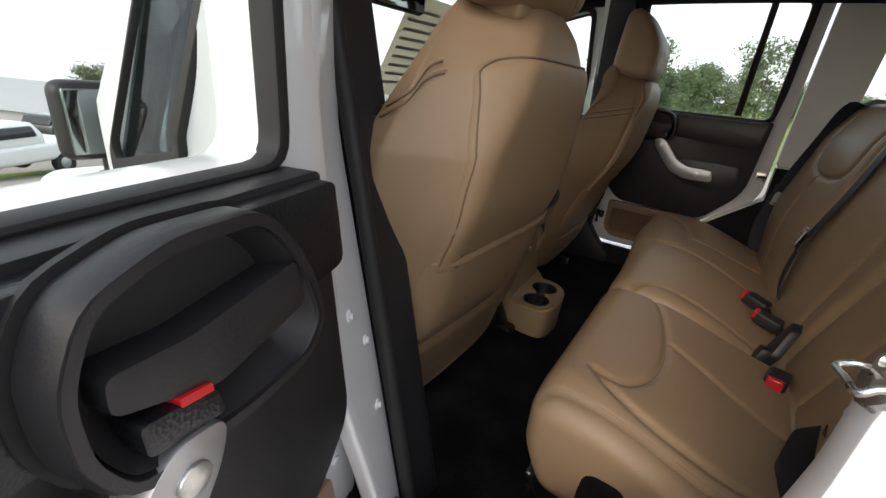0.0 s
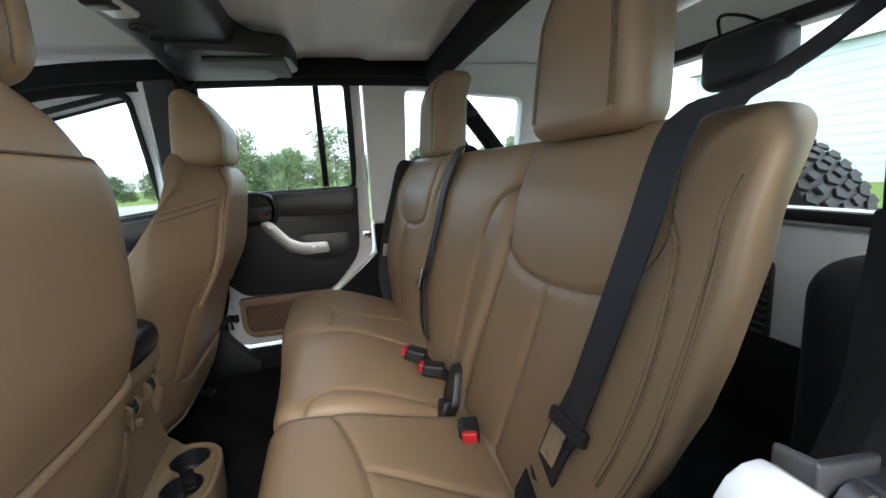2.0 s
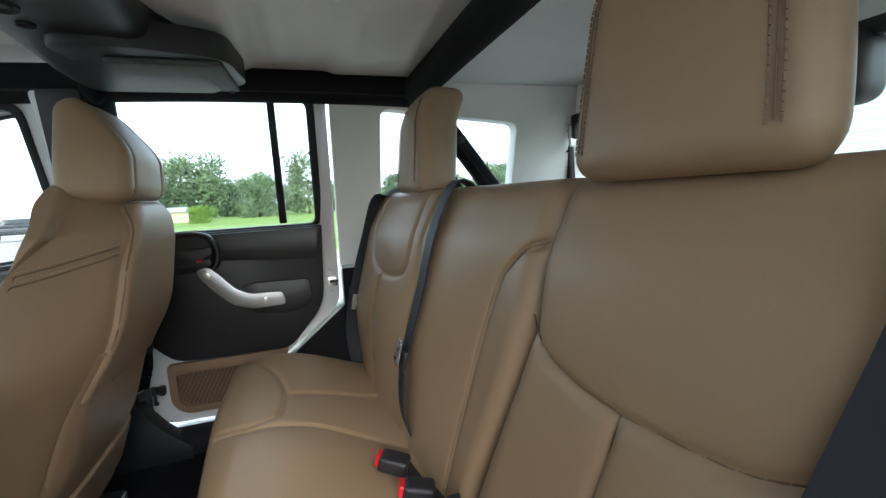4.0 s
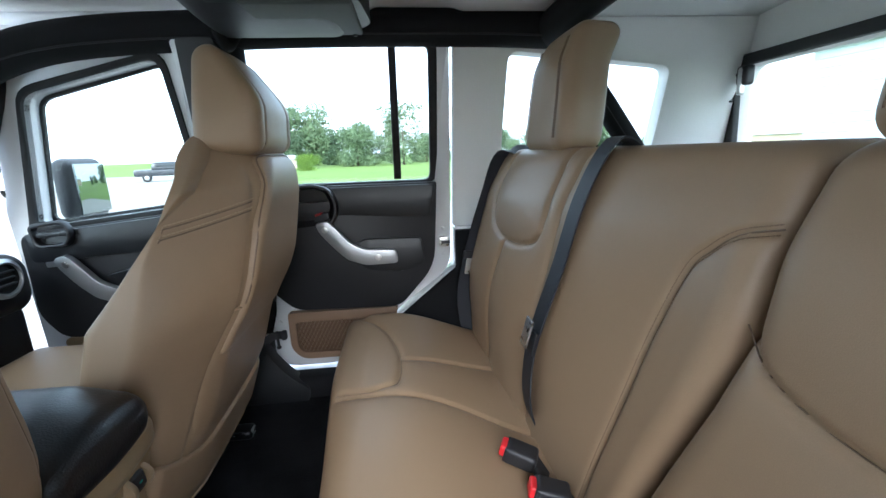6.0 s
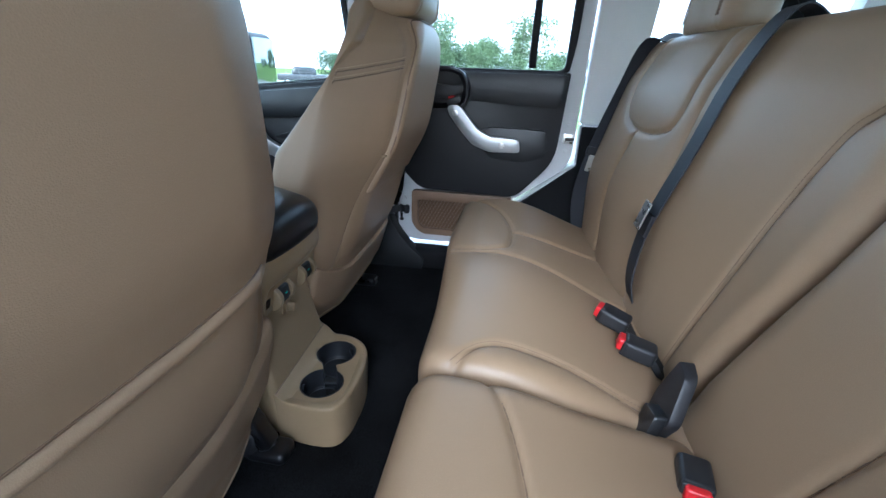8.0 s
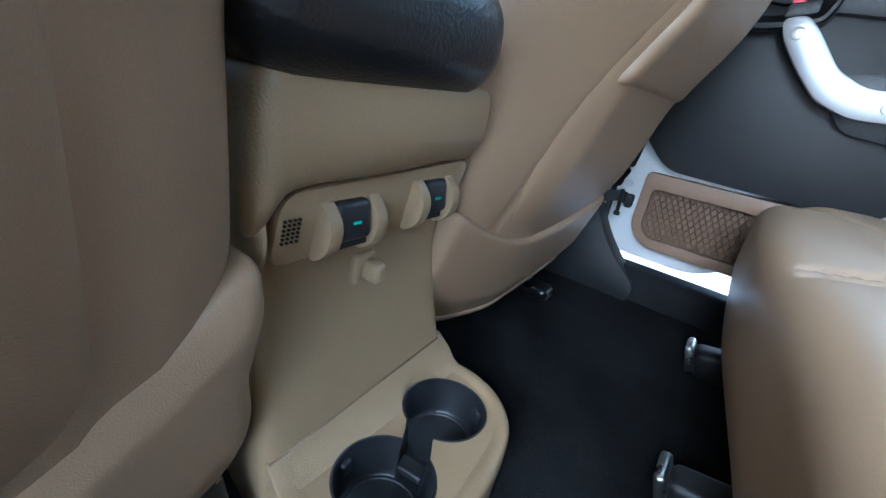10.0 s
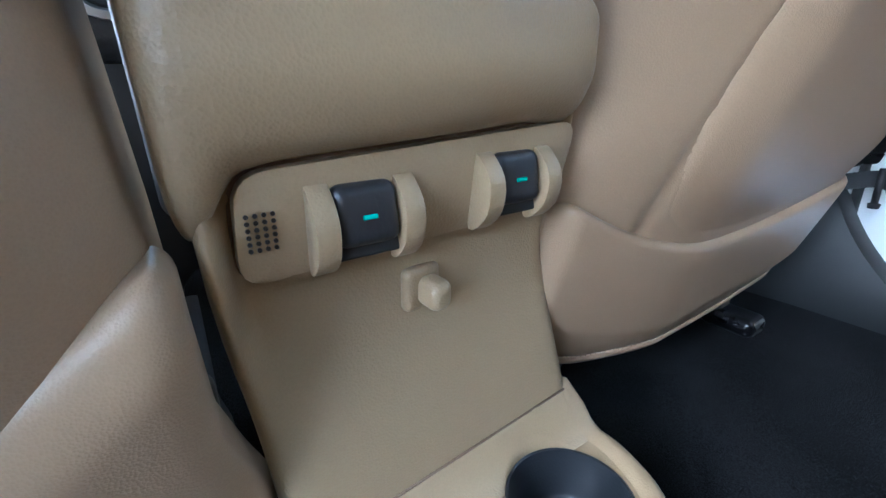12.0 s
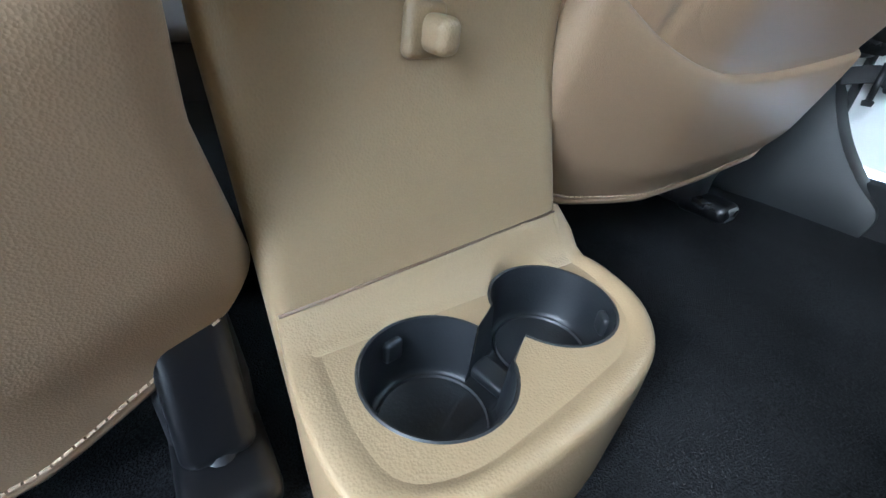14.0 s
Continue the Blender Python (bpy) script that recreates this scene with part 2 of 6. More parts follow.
def stitches(name, line, normals, mat, parent, step=0.007, length=0.0045, r=0.0007):
    """A row of thread stitches along a 3D line."""
    pts = [V(a) for a in line]
    verts, faces = [], []
    acc = 0.0
    for i in range(len(pts) - 1):
        seg = pts[i + 1] - pts[i]
        ln = np.linalg.norm(seg)
        if ln < 1e-6:
            continue
        d = seg / ln
        nn = V(normals[i])
        s = np.cross(d, nn)
        s /= np.linalg.norm(s) + 1e-9
        while acc < ln:
            c = pts[i] + d * acc
            base = len(verts)
            for e in (-0.5, 0.5):
                for a, b in ((-1, 0), (0, 1), (1, 0), (0, -1)):
                    verts.append(c + d * e * length + s * a * r + nn * b * r)
            for k in range(4):
                faces.append((base + k, base + (k + 1) % 4, base + 4 + (k + 1) % 4, base + 4 + k))
            faces += [(base + 3, base + 2, base + 1, base), (base + 4, base + 5, base + 6, base + 7)]
            acc += step
        acc -= ln
    return obj(name, verts, faces, mat, parent, smooth=False) if verts else None


def prism(name, outline, thick, mat, parent=None, place=None, bevel=0.0, holes=(), label="", sharp=35):
    """A plate: 2D outline (and holes) in its own plane, thickened along its normal, then placed by a function (u, v, w) -> point."""
    bm = bmesh.new()
    loops = [outline, *holes]
    edges = []
    for lp in loops:
        vs = [bm.verts.new((a, b, 0)) for a, b in lp]
        edges += [bm.edges.new((vs[i], vs[(i + 1) % len(vs)])) for i in range(len(vs))]
    bmesh.ops.triangle_fill(bm, use_beauty=True, use_dissolve=False, edges=edges)
    ext = bmesh.ops.extrude_face_region(bm, geom=bm.faces[:])
    moved = [g for g in ext["geom"] if isinstance(g, bmesh.types.BMVert)]
    bmesh.ops.translate(bm, verts=moved, vec=(0, 0, thick))
    bmesh.ops.recalc_face_normals(bm, faces=bm.faces)
    if bevel:
        sel = [e for e in bm.edges if len(e.link_faces) == 2 and e.calc_face_angle(0) > 0.7]
        bmesh.ops.bevel(bm, geom=sel, offset=bevel, segments=2, profile=0.5, affect="EDGES", clamp_overlap=True)
    if place:
        for v in bm.verts:
            v.co = Vector(place(*v.co))
    return part(name, bm, mat, parent, label, sharp)


def rounded(points, r, n=5):
    """2D outline with rounded corners; r one radius or one for each corner."""
    out, k = [], len(points)
    for i in range(k):
        a, b, c = V(points[i - 1]), V(points[i]), V(points[(i + 1) % k])
        rr = r[i] if isinstance(r, (list, tuple)) else r
        u, v = (a - b), (c - b)
        lu, lv = np.linalg.norm(u), np.linalg.norm(v)
        rr = min(rr, lu * 0.48, lv * 0.48)
        if rr < 1e-5:
            out.append(tuple(b))
            continue
        p, q = b + u / lu * rr, b + v / lv * rr
        for t in np.linspace(0, 1, n):
            out.append(tuple((1 - t) ** 2 * p + 2 * t * (1 - t) * b + t * t * q))
    return out


def turned(name, profile, mat, parent=None, at=(0, 0, 0), rot=(0, 0, 0), seg=28, label="", sharp=40):
    """A turned shape: (radius, height) points about z."""
    verts, faces, k = [], [], len(profile)
    m = pose(*at, *rot)
    for s in range(seg):
        a = 2 * math.pi * s / seg
        for r, z in profile:
            verts.append(m @ Vector((r * math.cos(a), r * math.sin(a), z)))
    for s in range(seg):
        t = (s + 1) % seg
        for j in range(k - 1):
            faces.append((s * k + j, t * k + j, t * k + j + 1, s * k + j + 1))
    return obj(name, verts, faces, mat, parent, label, sharp=sharp)

# ---- the car's shell: x to its rear, y to its right-hand side, floor at FLOOR ----
FLOOR, BELT, ROOF = 0.775, 1.39, 1.80


def lean(z):
    """Distance of the side's outer skin from the middle at height z."""
    return 0.825 - max(0.0, z - BELT) * 0.33


def right_side(x, z, w):
    return (x + 0.008, lean(z) - w, z + 0.012)


def left_side(x, z, w):
    return (x, -(lean(z) - w), z - 0.03)


def left_raked(x, z, w):
    """The driving side's pillar stands raked."""
    return (x + 0.071 + 0.245 * (1.5 - z), -(lean(z) - w), z - 0.03)


HINGE = Vector((0.088, -0.865, 0))
OPEN = radians(72.6)


def left_open(u, z, w):
    """On the open door: u along it from the hinge, w towards the room side."""
    n = Vector((math.sin(OPEN), math.cos(OPEN), 0))
    u = u - 0.25 * max(0.0, 1.36 - z) * max(0.0, 1 - max(u, 0.0) / 0.3)
    p = HINGE + Vector((math.cos(OPEN), -math.sin(OPEN), 0)) * float(u) + n * float(w)
    return (p.x, p.y, z - 0.024)


def rear_door(place, label):
    door = thing("rear_door", label, "car door")
    shell = rounded([(0.0, 1.765), (0.0, 0.835), (0.21, 0.835), (0.36, 0.985), (0.545, 1.12), (0.545, 1.765)], [0.02, 0.07, 0.05, 0.06, 0.05, 0.02])
    win = rounded([(0.018, BELT - 0.005), (0.5, BELT - 0.005), (0.5, 1.728), (0.022, 1.735)], 0.03)
    prism("painted_frame", shell, 0.055, WHITE, door, place, 0.004, [win], "white painted metal door shell")
    panel = rounded([(0.005, 1.38), (0.02, 1.09), (0.085, 1.025), (0.388, 1.018), (0.494, 1.136), (0.508, 1.37), (0.508, 1.38)], [0.01, 0.03, 0.03, 0.03, 0.05, 0.012, 0.01])
    prism("trim_panel", panel, 0.03, BLACK, door, lambda u, v, w: place(u, v, 0.055 + w), 0.006, label="black moulded plastic trim panel")
    # raised upper roll and a shallow armrest shelf
    roll = rounded([(0.008, 1.375), (0.01, 1.30), (0.11, 1.292), (0.24, 1.30), (0.485, 1.285), (0.503, 1.375)], 0.012)
    prism("upper_roll", roll, 0.018, PADDED, door, lambda u, v, w: place(u, v, 0.083 + w), 0.008)
    shelf = rounded([(0.245, 1.205), (0.30, 1.228), (0.46, 1.225), (0.465, 1.15), (0.40, 1.13), (0.30, 1.14)], 0.016)
    prism("arm_shelf", shelf, 0.022, PADDED, door, lambda u, v, w: place(u, v, 0.083 + w), 0.008)
    seal = rounded([(0.008, BELT - 0.012), (0.514, BELT - 0.012), (0.514, 1.742), (0.011, 1.748)], 0.030)
    hole = rounded([(0.022, BELT - 0.004), (0.492, BELT - 0.004), (0.492, 1.72), (0.025, 1.726)], 0.022)
    prism("window_frame", seal, 0.022, RUBBER, door, lambda u, v, w: place(u, v, 0.040 + w), 0.004, [hole], "black rubber window frame")
    prism("divider", [(0.390, BELT), (0.411, BELT), (0.413, 1.73), (0.394, 1.73)], 0.026, RUBBER, door, lambda u, v, w: place(u, v, 0.03 + w), 0.003)
    for a, b in ((0.02, 0.392), (0.41, 0.498)):
        pane = prism("pane", [(a, BELT - 0.01), (b, BELT - 0.01), (b, 1.73), (a, 1.73)], 0.004, GLASS, door, lambda u, v, w: place(u, v, 0.02 + w))
        pane.visible_shadow = False
    # silver grab handle on two screws
    top = [(0.170, 1.283), (0.200, 1.290), (0.222, 1.270), (0.262, 1.222), (0.300, 1.203), (0.384, 1.200)]
    low = [(0.390, 1.162), (0.300, 1.160), (0.250, 1.178), (0.214, 1.215), (0.180, 1.257)]
    handle = prism("grab_handle", rounded(top + low, 0.012), 0.02, SILVER, door, lambda u, v, w: place(u, v, 0.108 + w), 0.006, label="satin silver grab handle")
    for sx, sz in ((0.196, 1.265), (0.335, 1.181)):
        prism("post", rounded([(sx - 0.012, sz - 0.012), (sx + 0.012, sz - 0.012), (sx + 0.012, sz + 0.012), (sx - 0.012, sz + 0.012)], 0.01), 0.03, BLACK, handle, lambda u, v, w: place(u, v, 0.08 + w))
        disc = [(sx + 0.009 * math.cos(a), sz + 0.009 * math.sin(a)) for a in np.linspace(0, 2 * math.pi, 15)[:-1]]
        prism("screw", disc, 0.003, STEEL, handle, lambda u, v, w: place(u, v, 0.1275 + w), 0.001)
    # release bezel with its lever and the red lock mark
    dee = rounded([(0.125, 1.386), (0.18, 1.388), (0.216, 1.376), (0.232, 1.345), (0.233, 1.31), (0.221, 1.280), (0.195, 1.275), (0.15, 1.268), (0.098, 1.268), (0.077, 1.288), (0.084, 1.33), (0.102, 1.366)], 0.012, 4)
    c = V((0.157, 1.328))
    shrink = lambda k: [tuple(c + (V(q) - c) * k) for q in dee]
    prism("bezel_gap", shrink(1.035), 0.004, RUBBER, door, lambda u, v, w: place(u, v, 0.0995 + w))
    bez = prism("release_bezel", dee, 0.026, BLACK, door, lambda u, v, w: place(u, v, 0.1015 + w), 0.007, [shrink(0.88)], "black rim round the release recess")
    n0 = len(dee)
    wall = [place(*q, 0.124) for q in shrink(0.885)] + [place(*(V(q) + V((0.0, 0.004))), 0.1045) for q in shrink(0.70)]
    obj("recess_wall", wall, [(i, (i + 1) % n0, n0 + (i + 1) % n0, n0 + i) for i in range(n0)], BLACK, bez)
    prism("recess_floor", shrink(0.74), 0.002, RUBBER, bez, lambda u, v, w: place(u, v + 0.004, 0.1035 + w))
    pull = rounded([(0.214, 1.342), (0.176, 1.338), (0.098, 1.345), (0.096, 1.312), (0.168, 1.302), (0.216, 1.324)], 0.006)
    prism("pull_bar", pull, 0.02, BLACK, bez, lambda u, v, w: place(u, v, 0.105 + w), 0.006, label="black moulded pull bar")
    prism("release_lever", rounded([(0.209, 1.312), (0.172, 1.303), (0.169, 1.284), (0.209, 1.293)], 0.005), 0.018, PADDED, bez, lambda u, v, w: place(u, v, 0.108 + w), 0.004)
    prism("lock_mark", rounded([(0.191, 1.3125), (0.174, 1.3085), (0.174, 1.303), (0.191, 1.307)], 0.0015), 0.0185, RED, bez, lambda u, v, w: place(u, v, 0.1085 + w), label="red lock mark")
    # tan map pocket with a net front
    rim = rounded([(0.056, 1.014), (0.056, 0.900), (0.088, 0.866), (0.345, 0.866), (0.38, 1.014)], [0.01, 0.03, 0.03, 0.03, 0.01])
    net_hole = rounded([(0.076, 0.985), (0.076, 0.906), (0.094, 0.886), (0.325, 0.886), (0.340, 0.985)], 0.012)
    pocket = prism("map_pocket", rim, 0.024, BROWN, door, lambda u, v, w: place(u, v, 0.054 + w), 0.006, [net_hole], "brown moulded map pocket")
    bm = bmesh.new()
    for k in range(-14, 36):
        for s in (1, -1):
            pts = []
            for t in np.linspace(0, 1, 2):
                z = 0.885 + 0.102 * t
                x = 0.092 + k * 0.0115 + s * 0.055 * t + (0.055 if s < 0 else 0)
                pts.append((x, z))
            (x0, z0), (x1, z1) = pts
            lo, hi = 0.078, 0.336
            if max(x0, x1) < lo or min(x0, x1) > hi:
                continue
            f = lambda x: z0 + (z1 - z0) * (x - x0) / (x1 - x0)
            xa, xb = max(lo, min(x0, x1)), min(hi, max(x0, x1))
            za, zb = f(xa), f(xb)
            vs = [bm.verts.new(Vector(place(x, z + e, 0.066 + s * 0.0006 + g))) for x, z in ((xa, za), (xb, zb)) for e, g in ((-0.0016, 0), (0.0016, 0), (0, 0.003))]
            for q in ((0, 1, 4, 3), (1, 2, 5, 4), (2, 0, 3, 5)):
                bm.faces.new([vs[i] for i in q])
    part("net", bm, BROWN, pocket)
    prism("pocket_back", net_hole, 0.004, PIPING, pocket, lambda u, v, w: place(u, v, 0.0555 + w))
    prism("latch", rounded([(0.512, 1.188), (0.541, 1.188), (0.541, 1.216), (0.512, 1.216)], 0.004), 0.016, STEEL, door, lambda u, v, w: place(u, v, 0.052 + w), 0.002)
    prism("latch_slot", [(0.518, 1.197), (0.5435, 1.197), (0.5435, 1.206), (0.518, 1.206)], 0.02, BLACK, door, lambda u, v, w: place(u, v, 0.0505 + w))
    for bx, bz in ((0.526, 1.24), (0.524, 1.165), (0.026, 0.98)):
        disc = [(bx + 0.006 * math.cos(a), bz + 0.006 * math.sin(a)) for a in np.linspace(0, 2 * math.pi, 13)[:-1]]
        prism("bolt", disc, 0.004, WHITE, door, lambda u, v, w: place(u, v, 0.054 + w), 0.001)
    disc = [(0.47 + 0.008 * math.cos(a), 1.352 + 0.008 * math.sin(a)) for a in np.linspace(0, 2 * math.pi, 13)[:-1]]
    prism("lock_pin_cap", disc, 0.004, RUBBER, door, lambda u, v, w: place(u, v, 0.084 + w), 0.001)
    return door


rear_door(right_side, "closed white rear car door with black trim and silver handle")


rear_door(left_open, "white rear car door swung open, black trim inside")


def front_door(place, label, pane_mat=GLASS):
    door = thing("front_door", label, "car door")
    shell = rounded([(-0.09, 1.765), (-0.09, 0.835), (-0.62, 0.835), (-0.64, 1.36), (-0.50, 1.765)], [0.02, 0.05, 0.08, 0.03, 0.04])
    win = rounded([(-0.142, 1.345), (-0.142, 1.70), (-0.475, 1.625), (-0.575, 1.30)], 0.035)
    prism("painted_frame", shell, 0.055, WHITE, door, place, 0.004, [win], "white painted metal door shell")
    frame_out = rounded([(-0.125, 1.325), (-0.125, 1.718), (-0.482, 1.64), (-0.60, 1.28)], 0.045)
    prism("window_frame", frame_out, 0.03, RUBBER, door, lambda u, v, w: place(u, v, 0.032 + w), 0.004, [win], "black rubber window frame")
    prism("outer_seal", frame_out, 0.012, RUBBER, door, lambda u, v, w: place(u, v, w - 0.003), 0.003, [rounded([(-0.150, 1.353), (-0.150, 1.692), (-0.470, 1.617), (-0.566, 1.31)], 0.03)], "black rubber seal outside the glass")
    pane = prism("pane", [(-0.135, 1.33), (-0.135, 1.71), (-0.48, 1.632), (-0.585, 1.29)], 0.004, pane_mat, door, lambda u, v, w: place(u, v, 0.003 + w))
    pane.visible_shadow = False
    panel = rounded([(-0.105, 1.335), (-0.60, 1.285), (-0.60, 1.06), (-0.55, 0.99), (-0.16, 0.99), (-0.105, 1.06)], 0.03)
    prism("trim_panel", panel, 0.03, BLACK, door, lambda u, v, w: place(u, v, 0.055 + w), 0.006, label="black moulded plastic trim panel")
    roll = rounded([(-0.11, 1.33), (-0.58, 1.285), (-0.57, 1.21), (-0.11, 1.24)], 0.02)
    prism("upper_roll", roll, 0.018, PADDED, door, lambda u, v, w: place(u, v, 0.083 + w), 0.008)
    top = [(-0.500, 1.225), (-0.470, 1.232), (-0.445, 1.205), (-0.405, 1.155), (-0.365, 1.135), (-0.285, 1.132)]
    low = [(-0.280, 1.095), (-0.365, 1.093), (-0.415, 1.112), (-0.455, 1.150), (-0.492, 1.198)]
    handle = prism("grab_handle", rounded(top + low, 0.012), 0.02, SILVER, door, lambda u, v, w: place(u, v, 0.105 + w), 0.006, label="satin silver grab handle")
    for sx, sz in ((-0.474, 1.207), (-0.325, 1.113)):
        disc = [(sx + 0.009 * math.cos(a), sz + 0.009 * math.sin(a)) for a in np.linspace(0, 2 * math.pi, 15)[:-1]]
        prism("screw", disc, 0.003, STEEL, handle, lambda u, v, w: place(u, v, 0.1245 + w), 0.001)
        prism("post", disc, 0.03, BLACK, handle, lambda u, v, w: place(u, v, 0.08 + w))
    ring = rounded([(-0.55, 1.315), (-0.54, 1.25), (-0.46, 1.255), (-0.445, 1.29), (-0.46, 1.325)], 0.02)
    hole = rounded([(-0.54, 1.305), (-0.532, 1.26), (-0.467, 1.264), (-0.456, 1.29), (-0.467, 1.315)], 0.014)
    bez = prism("release_bezel", ring, 0.022, BLACK, door, lambda u, v, w: place(u, v, 0.1 + w), 0.005, [hole], "black release handle bezel")
    prism("release_lever", rounded([(-0.535, 1.29), (-0.535, 1.279), (-0.46, 1.284), (-0.46, 1.294)], 0.004), 0.012, PADDED, bez, lambda u, v, w: place(u, v, 0.102 + w), 0.003)
    prism("window_switch", rounded([(-0.545, 1.195), (-0.515, 1.197), (-0.515, 1.215), (-0.545, 1.213)], 0.004), 0.008, SILVER, door, lambda u, v, w: place(u, v, 0.084 + w), 0.002)
    shelf = rounded([(-0.40, 1.165), (-0.32, 1.185), (-0.12, 1.18), (-0.12, 1.09), (-0.22, 1.13)], 0.016)
    prism("arm_shelf", shelf, 0.022, PADDED, door, lambda u, v, w: place(u, v, 0.083 + w), 0.008)
    prism("map_pocket", rounded([(-0.56, 0.985), (-0.54, 0.875), (-0.18, 0.875), (-0.15, 0.985)], 0.02), 0.024, TAN, door, lambda u, v, w: place(u, v, 0.054 + w), 0.006, label="tan moulded map pocket")
    return door


front_door(right_side, "closed white front car door, black trim, silver handle")
front_door(lambda u, v, w: left_side(-0.085 + (u + 0.09) * 0.46, v, w), "closed white front car door on the driving side", DIMMED)


def side_mirror(x, y, z, k, label):
    mir = thing("side_mirror", label, "car mirror", group="door mirrors")
    s = 1 if y > 0 else -1
    rbox("housing", (0.06 * k, 0.165 * k, 0.185 * k), 0.03 * k, BLACK, mir, (x, y, z), n=(3, 4, 4))
    rbox("mirror_face", (0.006, 0.13 * k, 0.15 * k), 0.003, MIRROR, mir, (x + 0.031 * k, y, z), label="silvered mirror face")
    rbox("arm", (0.05 * k, 0.16 * k, 0.045 * k), 0.012, BLACK, mir, (x, y - s * 0.06 * k, z - 0.145 * k))
    rbox("stem", (0.04 * k, 0.045 * k, 0.10 * k), 0.012, BLACK, mir, (x, y - s * 0.02 * k, z - 0.105 * k))
    return mir


side_mirror(-0.57, 0.97, 1.40, 1.0, "black door mirror outside the passenger window")
side_mirror(-0.40, -0.81, 1.322, 0.64, "black door mirror outside the driving-side window")


# floor, sills, pillars
def structure(ob, label=""):
    return tagged(ob, label, kind="structure")


floor = rbox("floor", (2.3, 1.54, 0.05), 0.01, CARPET, None, (0.3, 0, FLOOR - 0.025), n=(12, 10, 2),
             shape=lambda p, n: p + np.c_[0 * p[:, 0], 0 * p[:, 0], 0.006 * np.sin(p[:, 0] * 9) * np.sin(p[:, 1] * 7 + 1)])
structure(floor, "black carpeted car floor")
tunnel = rbox("floor_tunnel", (0.72, 0.28, 0.12), 0.05, CARPET, None, (-0.50, 0.05, 0.79), n=(8, 8, 3),
              shape=lambda p, n: p - np.c_[0 * p[:, 0], 0 * p[:, 0], 0.04 * smoothstep(0.40, 0.48, p[:, 0]) * (p[:, 2] > 0)])
structure(tunnel, "black carpeted tunnel under the console")
kick = rbox("seat_riser", (0.06, 1.3, 0.2), 0.02, CARPET, None, (0.42, 0.03, FLOOR + 0.07), n=(2, 6, 2))
structure(kick, "black riser below the rear bench")


def side_sill(s):
    ob = rbox("sill", (1.35, 0.10, 0.17), 0.025, WHITE, None, (-0.12, s * 0.80, 0.745), n=(4, 2, 2))
    structure(ob, "white painted door sill")
    scuff = rbox("sill_trim", (1.2, 0.07, 0.19), 0.02, FABRIC, None, (-0.1, s * 0.735, 0.745), n=(6, 2, 3))
    structure(scuff, "black plastic sill cover")


side_sill(1)
side_sill(-1)
step = rbox("sill_step_trim", (0.62, 0.11, 0.03), 0.01, FABRIC, None, (0.02, -0.80, 0.835), n=(3, 2, 2))
structure(step, "black plastic cover over the door sill")


def b_pillar(s):
    place = right_side if s > 0 else left_raked
    deep = 0.10 if s > 0 else 0.035
    if s < 0:
        # jamb face slanting inwards from the door's hinge side
        def jamb(p, n):
            out = []
            for a, b, c in p:
                z = c + 1.17
                k = (b + 0.08) / 0.16
                w0 = float(np.interp(z, [0.66, 0.9, 1.09, 1.25, 1.40], [0.085, 0.056, 0.014, -0.010, -0.012]))
                w = w0 + k * (-left_raked(0, z + 0.03, 0)[1] - 0.685 - w0)
                q = left_raked(0, z + 0.03, w)
                out.append((q[0] - 0.55 * w + a - 0.02, q[1], z))
            return np.array(out)
        face = rbox("b_pillar_jamb", (0.04, 0.16, 1.04), 0.012, WHITE, None, n=(3, 8, 24), shape=jamb)
        structure(face, "white painted hinge face of the door pillar")
    outline = [(-0.09, 1.735), (-0.09, 1.56), (-0.09, BELT), (-0.088, 1.1), (-0.085, 0.66), (0.0, 0.66), (0.0, 1.1), (0.0, BELT), (-0.002, 1.56), (-0.002, 1.735)]
    if s < 0:
        outline = [(-0.09, 1.735), (-0.09, 1.56), (-0.09, 1.40), (-0.05, 1.35), (-0.006, 1.335), (-0.006, 1.56), (-0.006, 1.735)]
    post = prism("b_pillar", outline, deep, WHITE, None, lambda u, v, w: place(u, v, 0.004 + w), 0.012)
    structure(post, "white painted door pillar")
    if s > 0:
        trim = prism("b_pillar_trim", rounded([(-0.06, 1.72), (-0.065, 0.975), (0.012, 0.975), (0.02, 1.05), (0.02, 1.72)], 0.01), 0.03, BLACK, None, lambda u, v, w: place(u, v, 0.106 + w), 0.01)
    else:
        def cover(p, n):
            z = p[:, 2] + 1.23
            base = 0.071 + 0.245 * (1.47 - z) - 0.55 * 0.115
            return np.c_[p[:, 0] + base - 0.032, p[:, 1] - 0.6425, z]
        trim = rbox("b_pillar_trim", (0.06, 0.085, 1.06), 0.014, BLACK, None, n=(3, 4, 20), shape=cover)
    structure(trim, "black plastic pillar cover")
    if s > 0:
        seal = prism("door_seal", [(0.0, 1.76), (0.0, 1.55), (0.0, BELT), (0.0, 1.1), (0.0, 0.85), (0.02, 0.83), (0.03, 0.85), (0.025, 1.1), (0.022, BELT), (0.02, 1.55), (0.02, 1.76)], 0.022, RUBBER, None, lambda u, v, w: place(u - 0.02, v, 0.066 + w), 0.004)
    else:
        line = [(0.071 + 0.245 * (1.47 - z) - 0.55 * 0.112 + 0.006, -0.688, z) for z in np.linspace(0.80, 1.74, 24)]
        seal = tube("door_seal", line, 0.011, RUBBER, None, 10)
    structure(seal, "black rubber door seal")


